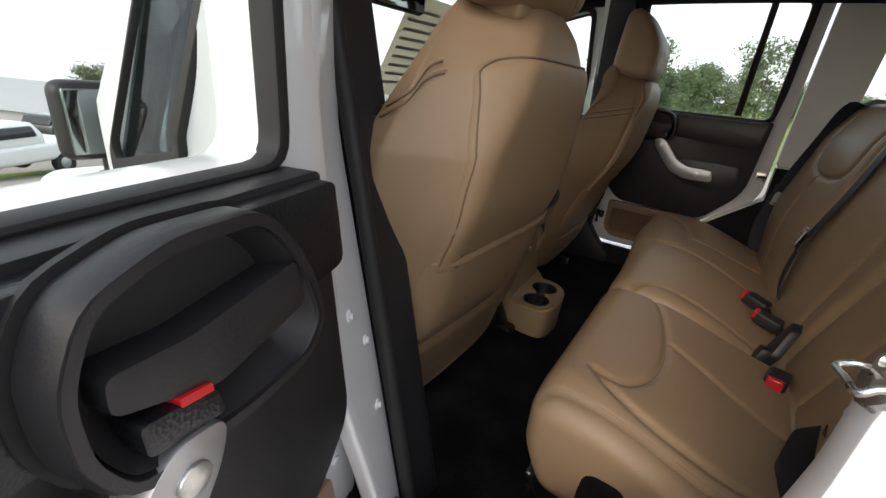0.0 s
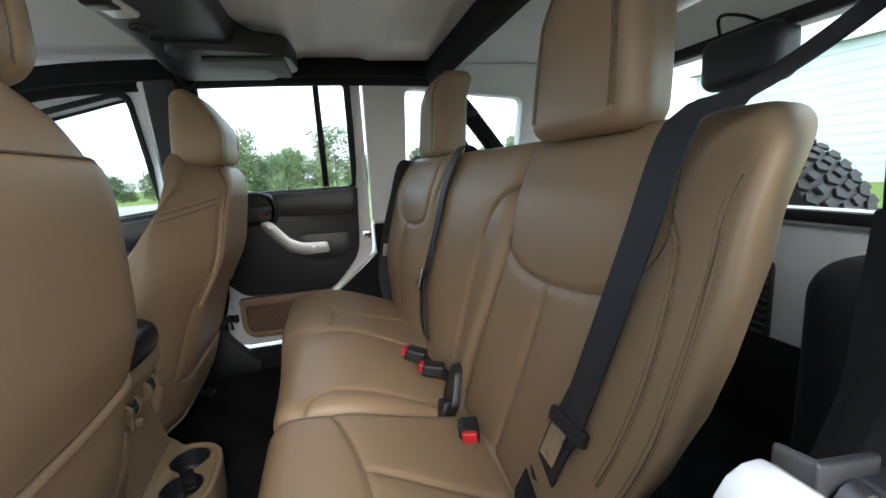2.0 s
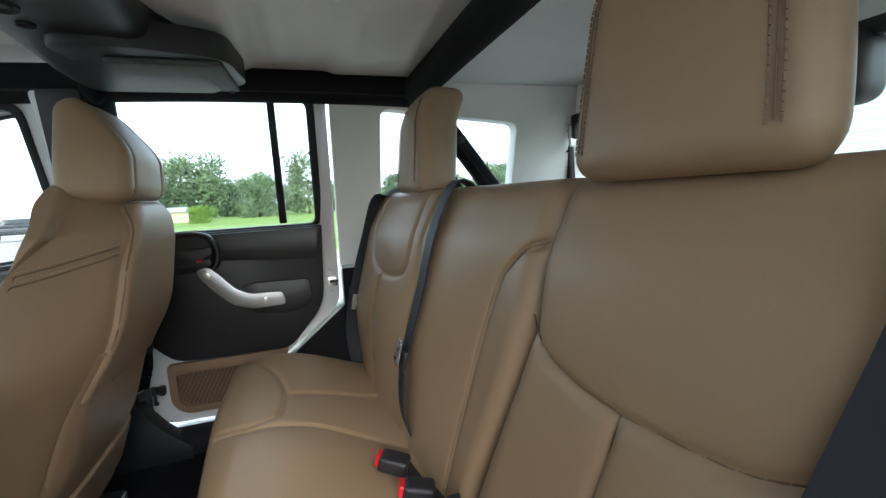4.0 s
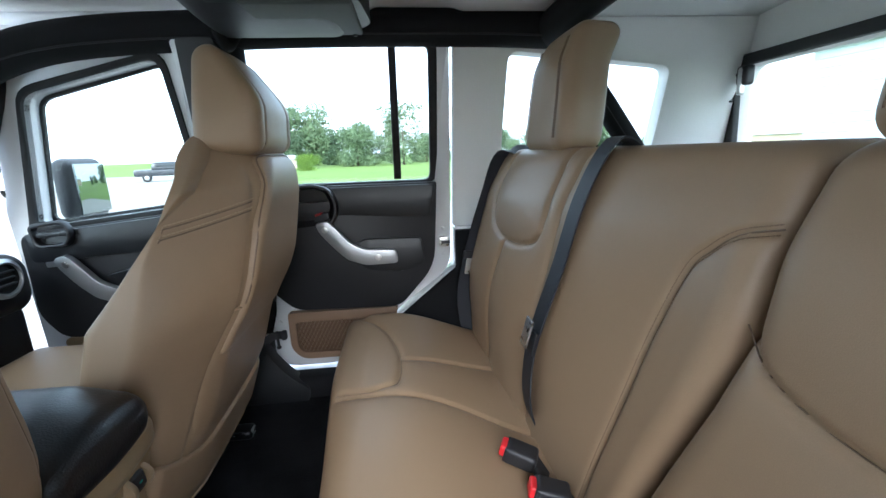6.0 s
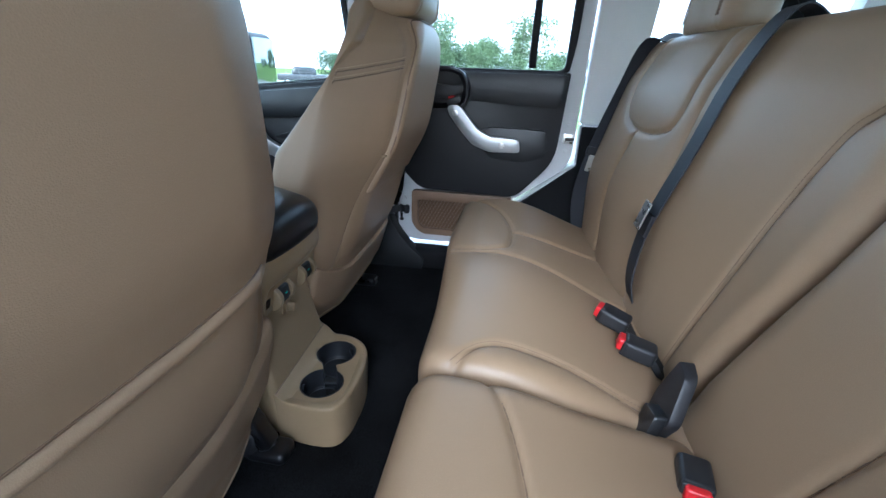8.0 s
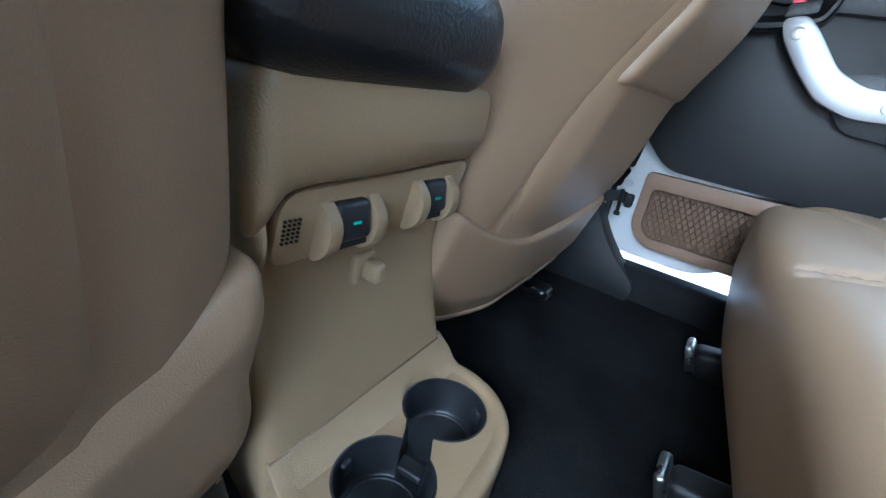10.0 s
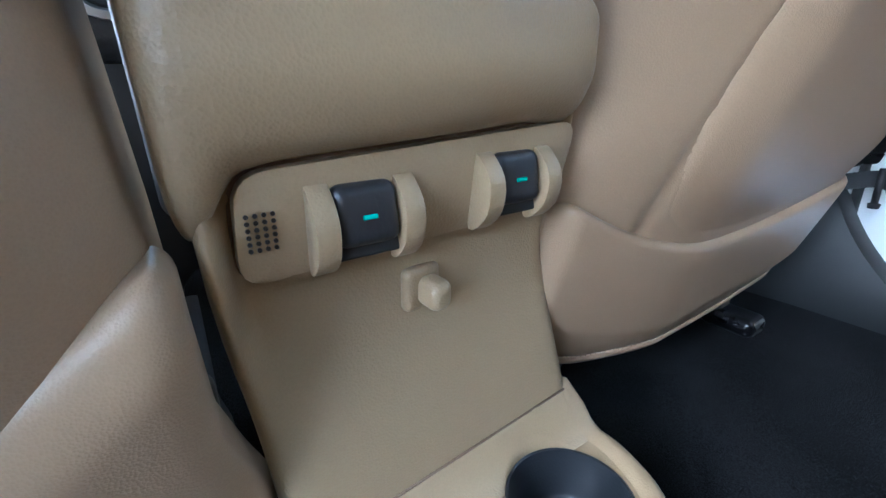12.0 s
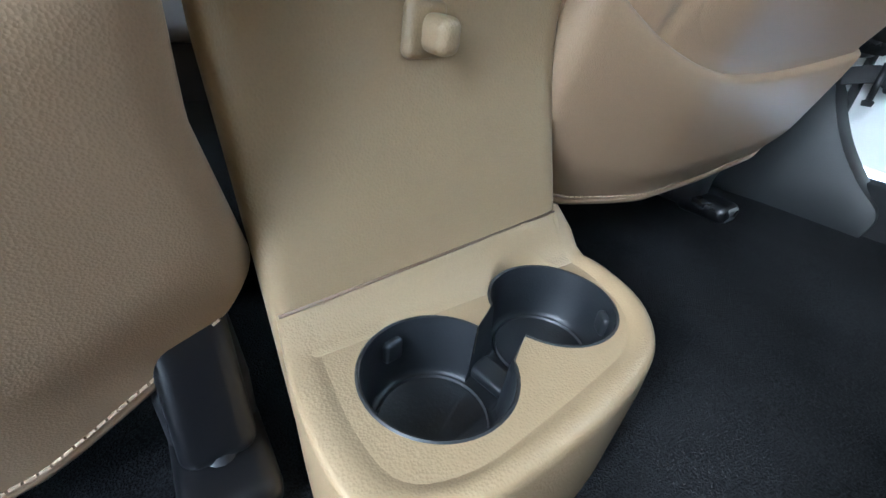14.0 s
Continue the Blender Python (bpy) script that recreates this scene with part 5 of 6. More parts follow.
def two_holes(r, n=44):
    (x0, y0), (x1, y1) = CUPS
    half = (y1 - y0) / 2
    a0 = max(math.acos(min(1, max(-1, (half - 0.004) / r))), 0.38)
    out = []
    for a in np.linspace(a0, 2 * math.pi - a0, n):
        out.append((x0 + r * math.sin(a), y0 + r * math.cos(a)))
    for a in np.linspace(math.pi + a0, 3 * math.pi - a0, n):
        out.append((x1 + r * math.sin(a), y1 + r * math.cos(a)))
    return out


MID = V((0.075, 0.05))


def inset(line, d):
    out = []
    for p in line:
        v = V(p) - MID
        out.append(tuple(MID + v * (1 - d / np.linalg.norm(v))))
    return out


tray = prism("cup_tray", inset(tray_outline(), 0.0145), 0.02, TAN, con, lambda u, v, w: (u, v, TRAY_Z - 0.02 + w), 0.0, [two_holes(0.0378)], "tan cup holder tray")
skirt_out = tray_outline()
n0 = len(skirt_out)
sv, sf = [], []
rings = [(0.0160, 0.0), (0.0145, 0.0018), (0.0125, 0.0055), (0.0100, 0.0085), (0.0072, 0.0098), (0.0042, 0.0088), (0.0018, 0.0058), (0.0003, 0.0005), (0.0, -0.006), (0.0, -0.02)]
def shoulder(x, y):
    """Rise of the tray towards the console face."""
    return (0.0115 + 0.095 * (y + 0.05)) * np.clip((0.049 - x) / 0.0215, 0, 1) ** 2


for d, dz in rings:
    sv += [(x, y, TRAY_Z + (0.35 * dz * (1 - 0.6 * float(smoothstep(-0.02, -0.05, y))) if dz > 0 else dz) * (1 - 0.85 * float(smoothstep(0.060, 0.034, x))) + float(shoulder(x, y))) for x, y in inset(skirt_out, d)]
for k, z in ((0.985, 0.80), (0.97, 0.76)):
    sv += [(0.02 + (x - 0.02) * k, 0.05 + (y - 0.05) * k, z) for x, y in skirt_out]
for r in range(len(rings) + 1):
    sf += [(r * n0 + i, r * n0 + (i + 1) % n0, (r + 1) * n0 + (i + 1) % n0, (r + 1) * n0 + i) for i in range(n0)]
obj("tray_rim", sv, sf, TAN, con, sharp=75)
ys_t, rows_t = np.linspace(-0.044, 0.140, 64), 8
rv_t, rf_t = [], []
for y in ys_t:
    reach = 0.049
    for cx, cy in CUPS:
        if abs(y - cy) < 0.0390:
            reach = min(reach, cx - math.sqrt(0.0390 ** 2 - (y - cy) ** 2))
    for x in np.linspace(0.0255, reach, rows_t - 1):
        rv_t.append((x, y, TRAY_Z + 0.0006 + float(shoulder(x, y))))
    rv_t.append((reach + 0.0006, y, TRAY_Z))
for i in range(len(ys_t) - 1):
    rf_t += [(i * rows_t + k, i * rows_t + k + 1, (i + 1) * rows_t + k + 1, (i + 1) * rows_t + k) for k in range(rows_t - 1)]
obj("tray_shoulder", rv_t, rf_t, TAN, con, sharp=75)
tube("seam_shadow_gap", [(face_x(0.872) + 0.0002, -0.050, 0.8722), (face_x(0.881) + 0.0002, 0.04, 0.8805), (face_x(0.890) + 0.0002, 0.138, 0.8895)], 0.0010, PIPING, con, 6)
# one dark liner shapes both cups and the open neck between them
LINING = [(0.0392, -0.0002), (0.0380, 0.0007), (0.0368, 0.0002), (0.0362, -0.006), (0.0352, -0.020), (0.0338, -0.0335), (0.0325, -0.0365), (0.0310, -0.0378)]
lv, lf = [], []
for r, dz in LINING:
    lv += [(x, y, TRAY_Z + dz) for x, y in two_holes(r)]
nl = len(lv) // len(LINING)
for k in range(len(LINING) - 1):
    lf += [(k * nl + i, k * nl + (i + 1) % nl, (k + 1) * nl + (i + 1) % nl, (k + 1) * nl + i) for i in range(nl)]
lf.append(tuple(range((len(LINING) - 1) * nl, len(LINING) * nl)))
liner = obj("cup_liner", lv, lf, CUP, con, "dark grey liner of both cup holders", sharp=50)
(ax, ay), (bx, by) = CUPS
rbox("neck_step", (0.026, 0.016, 0.008), 0.003, CUP, liner, ((ax + bx) / 2, (ay + by) / 2, TRAY_Z - 0.035), (0, 0, 8), n=(2, 2, 2))
for x, y in CUPS:
    turned("cup_ring", [(0.0284, -0.0376), (0.0291, -0.0360), (0.0298, -0.0376)], ZINC, liner, (x, y, TRAY_Z), seg=44)
    a = 190 if y < 0.05 else 55
    rbox("grip_nub", (0.006, 0.012, 0.014), 0.0029, CUP, liner, (x + 0.0345 * math.cos(radians(a)), y + 0.0345 * math.sin(radians(a)), TRAY_Z - 0.014), (0, 0, a), n=(3, 3, 3))


# ---- belts, bars, dashboard ----
def buckle(at, rot, label):
    b = thing("belt_buckle", label, "seat belt buckle", group="rear belt buckles")
    m = pose(*at, *rot)
    b.matrix_world = m
    rbox("body", (0.050, 0.036, 0.028), 0.007, BLACK, b, (0.010, 0, 0), n=(3, 3, 3))
    rbox("release_button", (0.016, 0.026, 0.02), 0.004, RED, b, (-0.016, 0, 0.002), n=(2, 2, 2), label="red release button")
    rbox("sleeve", (0.055, 0.030, 0.012), 0.004, RUBBER, b, (0.050, 0, -0.020), (0, 42, 0), n=(3, 3, 2))
    rbox("button_frame", (0.008, 0.033, 0.025), 0.003, BLACK, b, (-0.012, 0, 0), n=(2, 2, 2))
    return b


buckle((0.572, 0.108, 1.008), (0, 14, -25), "black seat belt buckle with red button")
buckle((0.596, 0.036, 0.998), (0, 12, -14), "black seat belt buckle with red button")
buckle((0.617, -0.184, 0.974), (0, 4, 76), "black belt buckle with red button lying beside the gap")


def belt(name, label, pts, sides, w=0.047):
    b = thing(name, label, "seat belt")
    ribbon("webbing", curve(pts, 6), sum([[s] * 6 for s in sides[:-1]], []) + [sides[-1]], w, 0.0025, WEB, b)
    return b


# driving-side rear belt: from the bar, over the shoulder, down to the tongue and its anchor
bl = belt("seat_belt", "charcoal rear seat belt over the near seat shoulder",
          [(0.835, -0.597, 1.540), (0.812, -0.555, 1.505), (0.788, -0.515, 1.478), (0.752, -0.490, 1.456), (0.726, -0.466, 1.345), (0.697, -0.446, 1.23), (0.677, -0.430, 1.15), (0.664, -0.412, 1.10), (0.660, -0.392, 1.055), (0.662, -0.37, 1.01)],
          [(0.62, 0.76, 0.30)] * 2 + [(0.45, 0.9, 0.35)] + [(0.1, 1, 0.1)] * 3 + [(0.1, 0.95, 0.35), (0.1, 0.9, 0.42), (0.1, 0.87, 0.5), (0.1, 0.87, 0.5)], 0.048)
rbox("tongue_plate", (0.010, 0.066, 0.020), 0.0045, BLACK, bl, (0.670, -0.424, 1.125), (4, 15, 8), n=(2, 3, 3))
rbox("tongue", (0.004, 0.028, 0.050), 0.0015, STEEL, bl, (0.658, -0.410, 1.095), (14, 15, 8), label="steel belt tongue")
rbox("tongue_slot", (0.0055, 0.015, 0.024), 0.002, BLACK, bl, (0.6575, -0.407, 1.086), (14, 15, 8))
rbox("shoulder_loop", (0.035, 0.075, 0.04), 0.012, BLACK, bl, (0.838, -0.602, 1.548), (25, -30, 0), n=(2, 3, 2))
hinge = thing("bench_bracket", "black folding bracket between bench cushion and backrest", "bracket", (0.65, -0.36, 1.0))
hinge.matrix_world = pose(0.642, -0.40, 0.985)
slope = lambda u, v, w: (u, v, 0.42 * v - 0.25 * u + w)
plate = prism("hinge_cover", rounded([(0.030, 0.078), (-0.022, 0.030), (-0.036, -0.02), (-0.030, -0.078), (0.004, -0.084), (0.030, -0.045), (0.040, 0.01)], 0.010), 0.060, BLACK, hinge, lambda u, v, w: slope(u, v, w - 0.055), 0.006)
prism("cover_ridge", rounded([(0.030, 0.070), (0.010, 0.045), (0.014, -0.02), (0.034, 0.0)], 0.006), 0.022, BLACK, hinge, slope, 0.005)
tube("latch_loop", [slope(u, v, 0.008) for u, v in ((-0.012, -0.062), (0.004, -0.036), (0.022, -0.050), (0.012, -0.074))], 0.004, RUBBER, hinge, 8)
rbox("bolt", (0.012, 0.012, 0.006), 0.002, STEEL, hinge, slope(0.006, -0.072, 0.007), n=(2, 2, 2))
latch = thing("bench_latch", "black latch cover in the gap of the split bench", "latch")
prism("cover", rounded([(-0.050, 0.992), (-0.052, 1.046), (-0.082, 1.038), (-0.112, 0.985), (-0.100, 0.945), (-0.066, 0.950)], 0.008), 0.016, BLACK, latch, lambda u, v, w: (0.628 + 0.35 * (v - 1.0) - w, u, v), 0.005)
prism("catch", rounded([(-0.072, 0.986), (-0.106, 0.992), (-0.114, 0.958), (-0.084, 0.952)], 0.005), 0.016, PADDED, latch, lambda u, v, w: (0.612 + 0.35 * (v - 1.0) - w, u, v), 0.004)
# passenger-side inner and outer belts
b2 = belt("seat_belt", "charcoal rear seat belt down the far backrest",
          [(0.80, 0.192, 1.462), (0.752, 0.195, 1.484), (0.705, 0.20, 1.40), (0.672, 0.207, 1.28), (0.645, 0.213, 1.19), (0.628, 0.217, 1.12), (0.622, 0.21, 1.03), (0.645, 0.20, 0.95)],
          [(0, 1, 0)] * 8)
rbox("tongue_plate", (0.006, 0.05, 0.04), 0.002, BLACK, b2, (0.629, 0.216, 1.145), (0, 12, 0))
rbox("tongue", (0.004, 0.032, 0.05), 0.0015, STEEL, b2, (0.622, 0.216, 1.16), (0, 15, 0), label="steel belt tongue")
b3 = belt("seat_belt", "charcoal outer seat belt beside the far backrest",
          [(0.735, 0.575, 1.472), (0.675, 0.605, 1.462), (0.640, 0.622, 1.36), (0.600, 0.638, 1.22), (0.575, 0.645, 1.08), (0.59, 0.64, 0.95)],
          [(1, 0.12, 0.3)] * 6, 0.042)
rbox("tongue_plate", (0.052, 0.012, 0.022), 0.005, BLACK, b3, (0.597, 0.636, 1.20), (0, 10, 10), n=(3, 2, 2))
rbox("tongue", (0.030, 0.004, 0.045), 0.0015, STEEL, b3, (0.592, 0.632, 1.17), (0, 10, 10), label="steel belt tongue")
for s, lab in ((1, "black front seat belt at the passenger pillar"), (-1, "black front seat belt at the driving-side pillar")):
    dx = 0.0 if s > 0 else -0.12
    fb = belt("front_seat_belt", lab, [(dx, s * 0.665, 1.60), (dx - 0.01, s * 0.675, 1.45), (dx, s * 0.68, 1.2), (dx - 0.02, s * 0.70, 1.0 if s > 0 else 0.75)], [(1, 0, 0)] * 4)
    rbox("shoulder_loop", (0.05, 0.025, 0.07), 0.01, BLACK, fb, (dx - 0.005, s * 0.675, 1.57))


# padded sport bars
def bar(name, pts, r, label):
    b = thing(name, label, "roll bar")
    line = curve(pts, 8)
    tube("padded_bar", line, r, FABRIC, b, 14)
    inward = V((0, -1 if pts[0][1] > 0 else 1, -0.6))
    inward /= np.linalg.norm(inward)
    tube("cover_seam", [V(q) + inward * r for q in line[2:-2]], 0.0025, RUBBER, b, 6)
    for q in (line[len(line) // 3], line[2 * len(line) // 3]):
        turned("strap_band", [(r * 1.04, -0.012), (r * 1.07, -0.006), (r * 1.07, 0.006), (r * 1.04, 0.012)], WEB, b, tuple(map(float, q)), seg=16) if abs(line[0][2] - line[-1][2]) > 0.3 else None
    return b


for s, side in ((1, "passenger"), (-1, "driving")):
    bar("side_roll_bar", [(-0.60, s * 0.60, 1.62), (-0.35, s * 0.635, 1.735), (0.1, s * 0.65, 1.765), (0.6, s * 0.65, 1.765), (0.84, s * 0.645, 1.755)], 0.043, f"black padded roll bar above the {side} doors")
    bar("rear_roll_bar", [(0.80, s * 0.64, 1.765), (0.93, s * 0.66, 1.62), (1.08, s * 0.665, 1.42), (1.22, s * 0.67, 1.22)], 0.030, f"black padded roll bar sloping to the {side} rear")
    bar("rear_brace", [(0.835, s * 0.60, 1.60), (0.93, s * 0.64, 1.46), (1.02, s * 0.66, 1.33)], 0.014, f"thin black brace below the {side} rear roll bar")
    up = bar("door_roll_bar", [(0.035 if s > 0 else -0.03, s * 0.655, 1.735), (0.03 if s > 0 else -0.05, s * 0.68, 1.5), (0.02 if s > 0 else -0.04, s * 0.70, 1.1), (0.0 if s > 0 else -0.02, s * 0.71, 1.0 if s > 0 else 0.70)], 0.032, f"black padded upright bar at the {side} door pillar")
    tube("cover_seam", [(0.058 if s > 0 else -0.015, s * 0.66, 1.70), (0.058 if s > 0 else -0.02, s * 0.676, 1.5), (0.055 if s > 0 else -0.01, s * 0.69, 1.15)], 0.003, RUBBER, up, 6)
post = bar("rear_upright_bar", [(0.80, -0.615, 1.76), (0.812, -0.622, 1.60), (0.818, -0.63, 1.50), (0.822, -0.635, 1.34)], 0.022, "black upright bar beside the near rear window")
bar("cross_roll_bar", [(0.80, -0.65, 1.755), (0.82, -0.3, 1.775), (0.82, 0.3, 1.775), (0.80, 0.65, 1.755)], 0.040, "black padded cross bar above the rear bench")

# overhead speaker bar
sound = thing("overhead_speaker_bar", "black overhead speaker bar with dome lamp", "speaker bar")


def hump(p, n):
    q = p.copy()
    q[:, 2] -= 0.02 * smoothstep(0.25, 0.5, np.abs(p[:, 1])) * (p[:, 2] < 0)
    q[:, 0] += 0.07 * smoothstep(0.28, 0.5, np.abs(p[:, 1])) * (p[:, 0] > 0)
    return q


rbox("housing", (0.21, 1.20, 0.075), 0.03, BLACK, sound, (0.145, 0, 1.785), n=(8, 30, 4), shape=hump)
MESH = material("grey_speaker_mesh", (0.07, 0.075, 0.07), 0.7, grain=0.001, grain_scale=900)
for s in (1, -1):
    plan = rounded([(0.10, s * 0.27), (0.22, s * 0.285), (0.36, s * 0.34), (0.375, s * 0.56), (0.30, s * 0.625), (0.10, s * 0.625)][::s], 0.05, 6)
    pod = prism("speaker_pod", plan, 0.05, BLACK, sound, lambda u, v, w: (u, v, 1.740 + w + 0.05 * (abs(v) - 0.45)), 0.016)
    rbox("speaker_grille", (0.19, 0.25, 0.012), 0.0055, MESH, pod, (0.255, s * 0.475, 1.737), (s * 3, 0, 0), n=(3, 3, 2), label="dark grey speaker mesh")
    for gx, gy in ((0.175, 0.375), (0.335, 0.575)):
        turned("grille_screw", [(0.0, -0.002), (0.004, -0.002), (0.005, 0.002)], RUBBER, pod, (gx, s * gy, 1.731), seg=10)
rbox("dome_lamp", (0.05, 0.085, 0.02), 0.009, LAMP, sound, (0.10, 0.075, 1.748), (0, 0, -8), n=(3, 4, 2), label="clear dome lamp lens")
rbox("lamp_ring", (0.068, 0.106, 0.012), 0.0058, CHROME, sound, (0.10, 0.075, 1.754), (0, 0, -8), n=(3, 4, 2), label="chrome lamp ring")
for y, r in ((0.185, 0.024), (0.25, 0.012), (-0.075, 0.03)):
    turned("small_speaker", [(0.0, -0.004), (r * 0.55, -0.004), (r * 0.6, -0.007), (r * 0.8, -0.004), (r, -0.008), (r * 1.1, 0.006)], RUBBER, sound, (0.105, y, 1.752), seg=20)
rbox("lamp_cap", (0.056, 0.045, 0.026), 0.012, JET, sound, (0.092, 0.052, 1.748), (0, 0, -8), n=(4, 4, 3), label="black cap of the dome lamp")
tube("bar_strap", curve([(0.10, 0.50, 1.75), (0.07, 0.53, 1.77), (0.05, 0.55, 1.75), (0.06, 0.57, 1.71), (0.08, 0.60, 1.75)]), 0.012, FABRIC, sound, 8)

# dashboard, wheel, windscreen
dash = thing("dashboard", "dark dashboard with round silver-ringed air vents", "dashboard")
rbox("top_pad", (0.20, 1.20, 0.15), 0.05, PADDED, dash, (-0.60, 0.06, 1.20), n=(4, 10, 4))
rbox("lower_panel", (0.16, 1.16, 0.36), 0.04, BLACK, dash, (-0.60, 0.06, 0.98), n=(3, 8, 4))
rbox("console_fascia", (0.10, 0.24, 0.30), 0.03, material("dark_silver_panel", (0.16, 0.16, 0.17), 0.45), dash, (-0.505, 0.03, 1.08), n=(3, 4, 4))
rbox("radio", (0.02, 0.17, 0.08), 0.006, BLACK, dash, (-0.452, 0.03, 1.16))
for y in (-0.09, 0.15, -0.46, 0.56):
    v = turned("air_vent", [(0.0, 0.0), (0.03, 0.0), (0.034, 0.008)], RUBBER, dash, (-0.497, y, 1.225), (0, 90, 0), 24)
    turned("vent_ring", [(0.033, 0.0), (0.038, 0.012), (0.046, 0.008), (0.046, -0.004)], SILVER, v, (-0.497, y, 1.225), (0, 90, 0), 24, label="silver vent ring")
    for k in (-0.015, 0.0, 0.015):
        rbox("vent_blade", (0.008, 0.052, 0.004), 0.0015, BLACK, v, (-0.492, y, 1.225 + k))
wheel = thing("steering_wheel", "black leather steering wheel with silver spokes", "steering wheel")
ring = [(-0.420 + 0.05 * math.sin(a), -0.36 + 0.18 * math.cos(a), 1.20 + 0.165 * math.sin(a)) for a in np.linspace(0, 2 * math.pi, 40)]
tube("rim", ring, 0.014, PADDED, wheel, 10)
rbox("hub", (0.05, 0.14, 0.13), 0.03, BLACK, wheel, (-0.440, -0.36, 1.19), n=(3, 4, 4))
for y0, z0 in ((-0.52, 1.19), (-0.20, 1.19), (-0.36, 1.05)):
    tube("spoke", [(-0.430, -0.36, 1.19), (-0.425, y0, z0)], 0.012, SILVER, wheel, 8, flat=0.5)
rbox("column", (0.2, 0.08, 0.08), 0.03, BLACK, wheel, (-0.540, -0.36, 1.18))


def on_screen(u, v, w):
    return (-0.70 + (v - 1.27) * 0.55 - w, u, v)


scr_hole = rounded([(-0.50, 1.29), (0.66, 1.29), (0.60, 1.69), (-0.50, 1.69)], 0.04)
wf = prism("wall_windscreen_frame", [(-0.56, 1.25), (0.76, 1.25), (0.68, 1.76), (-0.56, 1.76)], 0.05, BLACK, None, on_screen, 0.008, [scr_hole])
structure(wf, "black windscreen surround")
pane = prism("window_windscreen", scr_hole, 0.005, GLASS, None, lambda u, v, w: on_screen(u, v, 0.02 + w))
pane.visible_shadow = False
structure(pane, "windscreen glass")
lower_front = rbox("wall_scuttle", (0.06, 1.28, 0.60), 0.01, BLACK, None, (-0.74, 0.08, 0.95))
structure(lower_front, "black bulkhead below the windscreen")
bonnet = rbox("bonnet", (0.75, 1.05, 0.16), 0.06, WHITE, None, (-1.17, 0.08, 1.15), n=(4, 6, 3))
tagged(bonnet, "white bonnet ahead of the windscreen", "car bonnet")
for s in (1, -1):
    wing = rbox("front_wing", (0.60 if s > 0 else 0.32, 0.20, 0.14), 0.05, WHITE, None, ((-1.0 if s > 0 else -0.50), s * 0.76, 1.135), n=(4, 3, 2))
    tagged(wing, "white front wing of the car", "car wing", group="front wings")
sticker = thing("window_sticker", "white printed price sheet on the windscreen", "sticker")
prism("sheet", [(0.05, 1.36), (0.36, 1.36), (0.35, 1.66), (0.06, 1.66)], 0.001, PAPER, sticker, lambda u, v, w: on_screen(u, v, -0.004 - w))
for k in range(9):
    prism("print_bar", [(0.08, 1.40 + k * 0.027), (0.33 - 0.05 * (k % 3), 1.40 + k * 0.027), (0.33 - 0.05 * (k % 3), 1.409 + k * 0.027), (0.08, 1.409 + k * 0.027)], 0.001, INK, sticker, lambda u, v, w: on_screen(u, v, -0.007 - w))
sheet2 = thing("yellow_tag", "small yellow stock tag on the windscreen", "sticker")
prism("tag", [(-0.22, 1.50), (-0.10, 1.50), (-0.10, 1.55), (-0.22, 1.55)], 0.001, YELLOW, sheet2, lambda u, v, w: on_screen(u, v, -0.004 - w))
prism("print_bar", [(-0.20, 1.513), (-0.12, 1.513), (-0.12, 1.537), (-0.20, 1.537)], 0.001, INK, sheet2, lambda u, v, w: on_screen(u, v, -0.007 - w))
rv = thing("rear_view_mirror", "black rear-view mirror on the windscreen", "mirror")
rbox("housing", (0.03, 0.22, 0.06), 0.014, BLACK, rv, (-0.47, -0.02, 1.63), n=(3, 5, 3))
rbox("mirror_face", (0.004, 0.20, 0.045), 0.002, MIRROR, rv, (-0.453, -0.02, 1.63), label="silvered mirror face")
tube("stem", [(-0.48, -0.02, 1.64), (-0.478, -0.02, 1.69)], 0.008, BLACK, rv)

# striker on the rear door post
st = thing("door_striker", "zinc striker loop on the white rear door post", "striker")
SA, SB, SN = V((0.31, -0.75, 0.56)), V((0.28, 0.55, 0.79)), V((-0.92, -0.09, 0.39))
SC = V((0.552, -0.738, 1.285))
spot = lambda u, v, w: tuple(SC + SA * u + SB * v + SN * w)
turned("plate", [(0.0, 0.0035), (0.017, 0.0035), (0.0195, 0.002), (0.020, -0.004)], STEEL, st, spot(0, 0, 0.002), (0, -67, 6), 10)
turned("screw", [(0.0, 0.004), (0.004, 0.004), (0.005, 0.007), (0.0085, 0.007), (0.0095, 0.0)], STEEL, st, spot(0.007, 0.009, 0.005), (0, -67, 6), 18)
tube("loop", curve([spot(-0.010, 0.010, 0.0), spot(-0.014, 0.006, 0.012), spot(-0.019, 0.0, 0.017), spot(-0.002, -0.010, 0.018), spot(0.013, -0.019, 0.017), spot(0.018, -0.012, 0.012), spot(0.020, -0.006, 0.0)]), 0.0026, STEEL, st, 10)

# ---- outdoors ----
def ground_z(x, y):
    d = np.hypot(x, y)
    return -0.01 * np.clip(y, 0, 200) - (0.17 * np.clip(-x - 1.5, 0, 19) + 0.07 * np.clip(-x - 20.5, 0, 1500)) * smoothstep(1.3, 0.75, y / np.maximum(-x, 0.1))


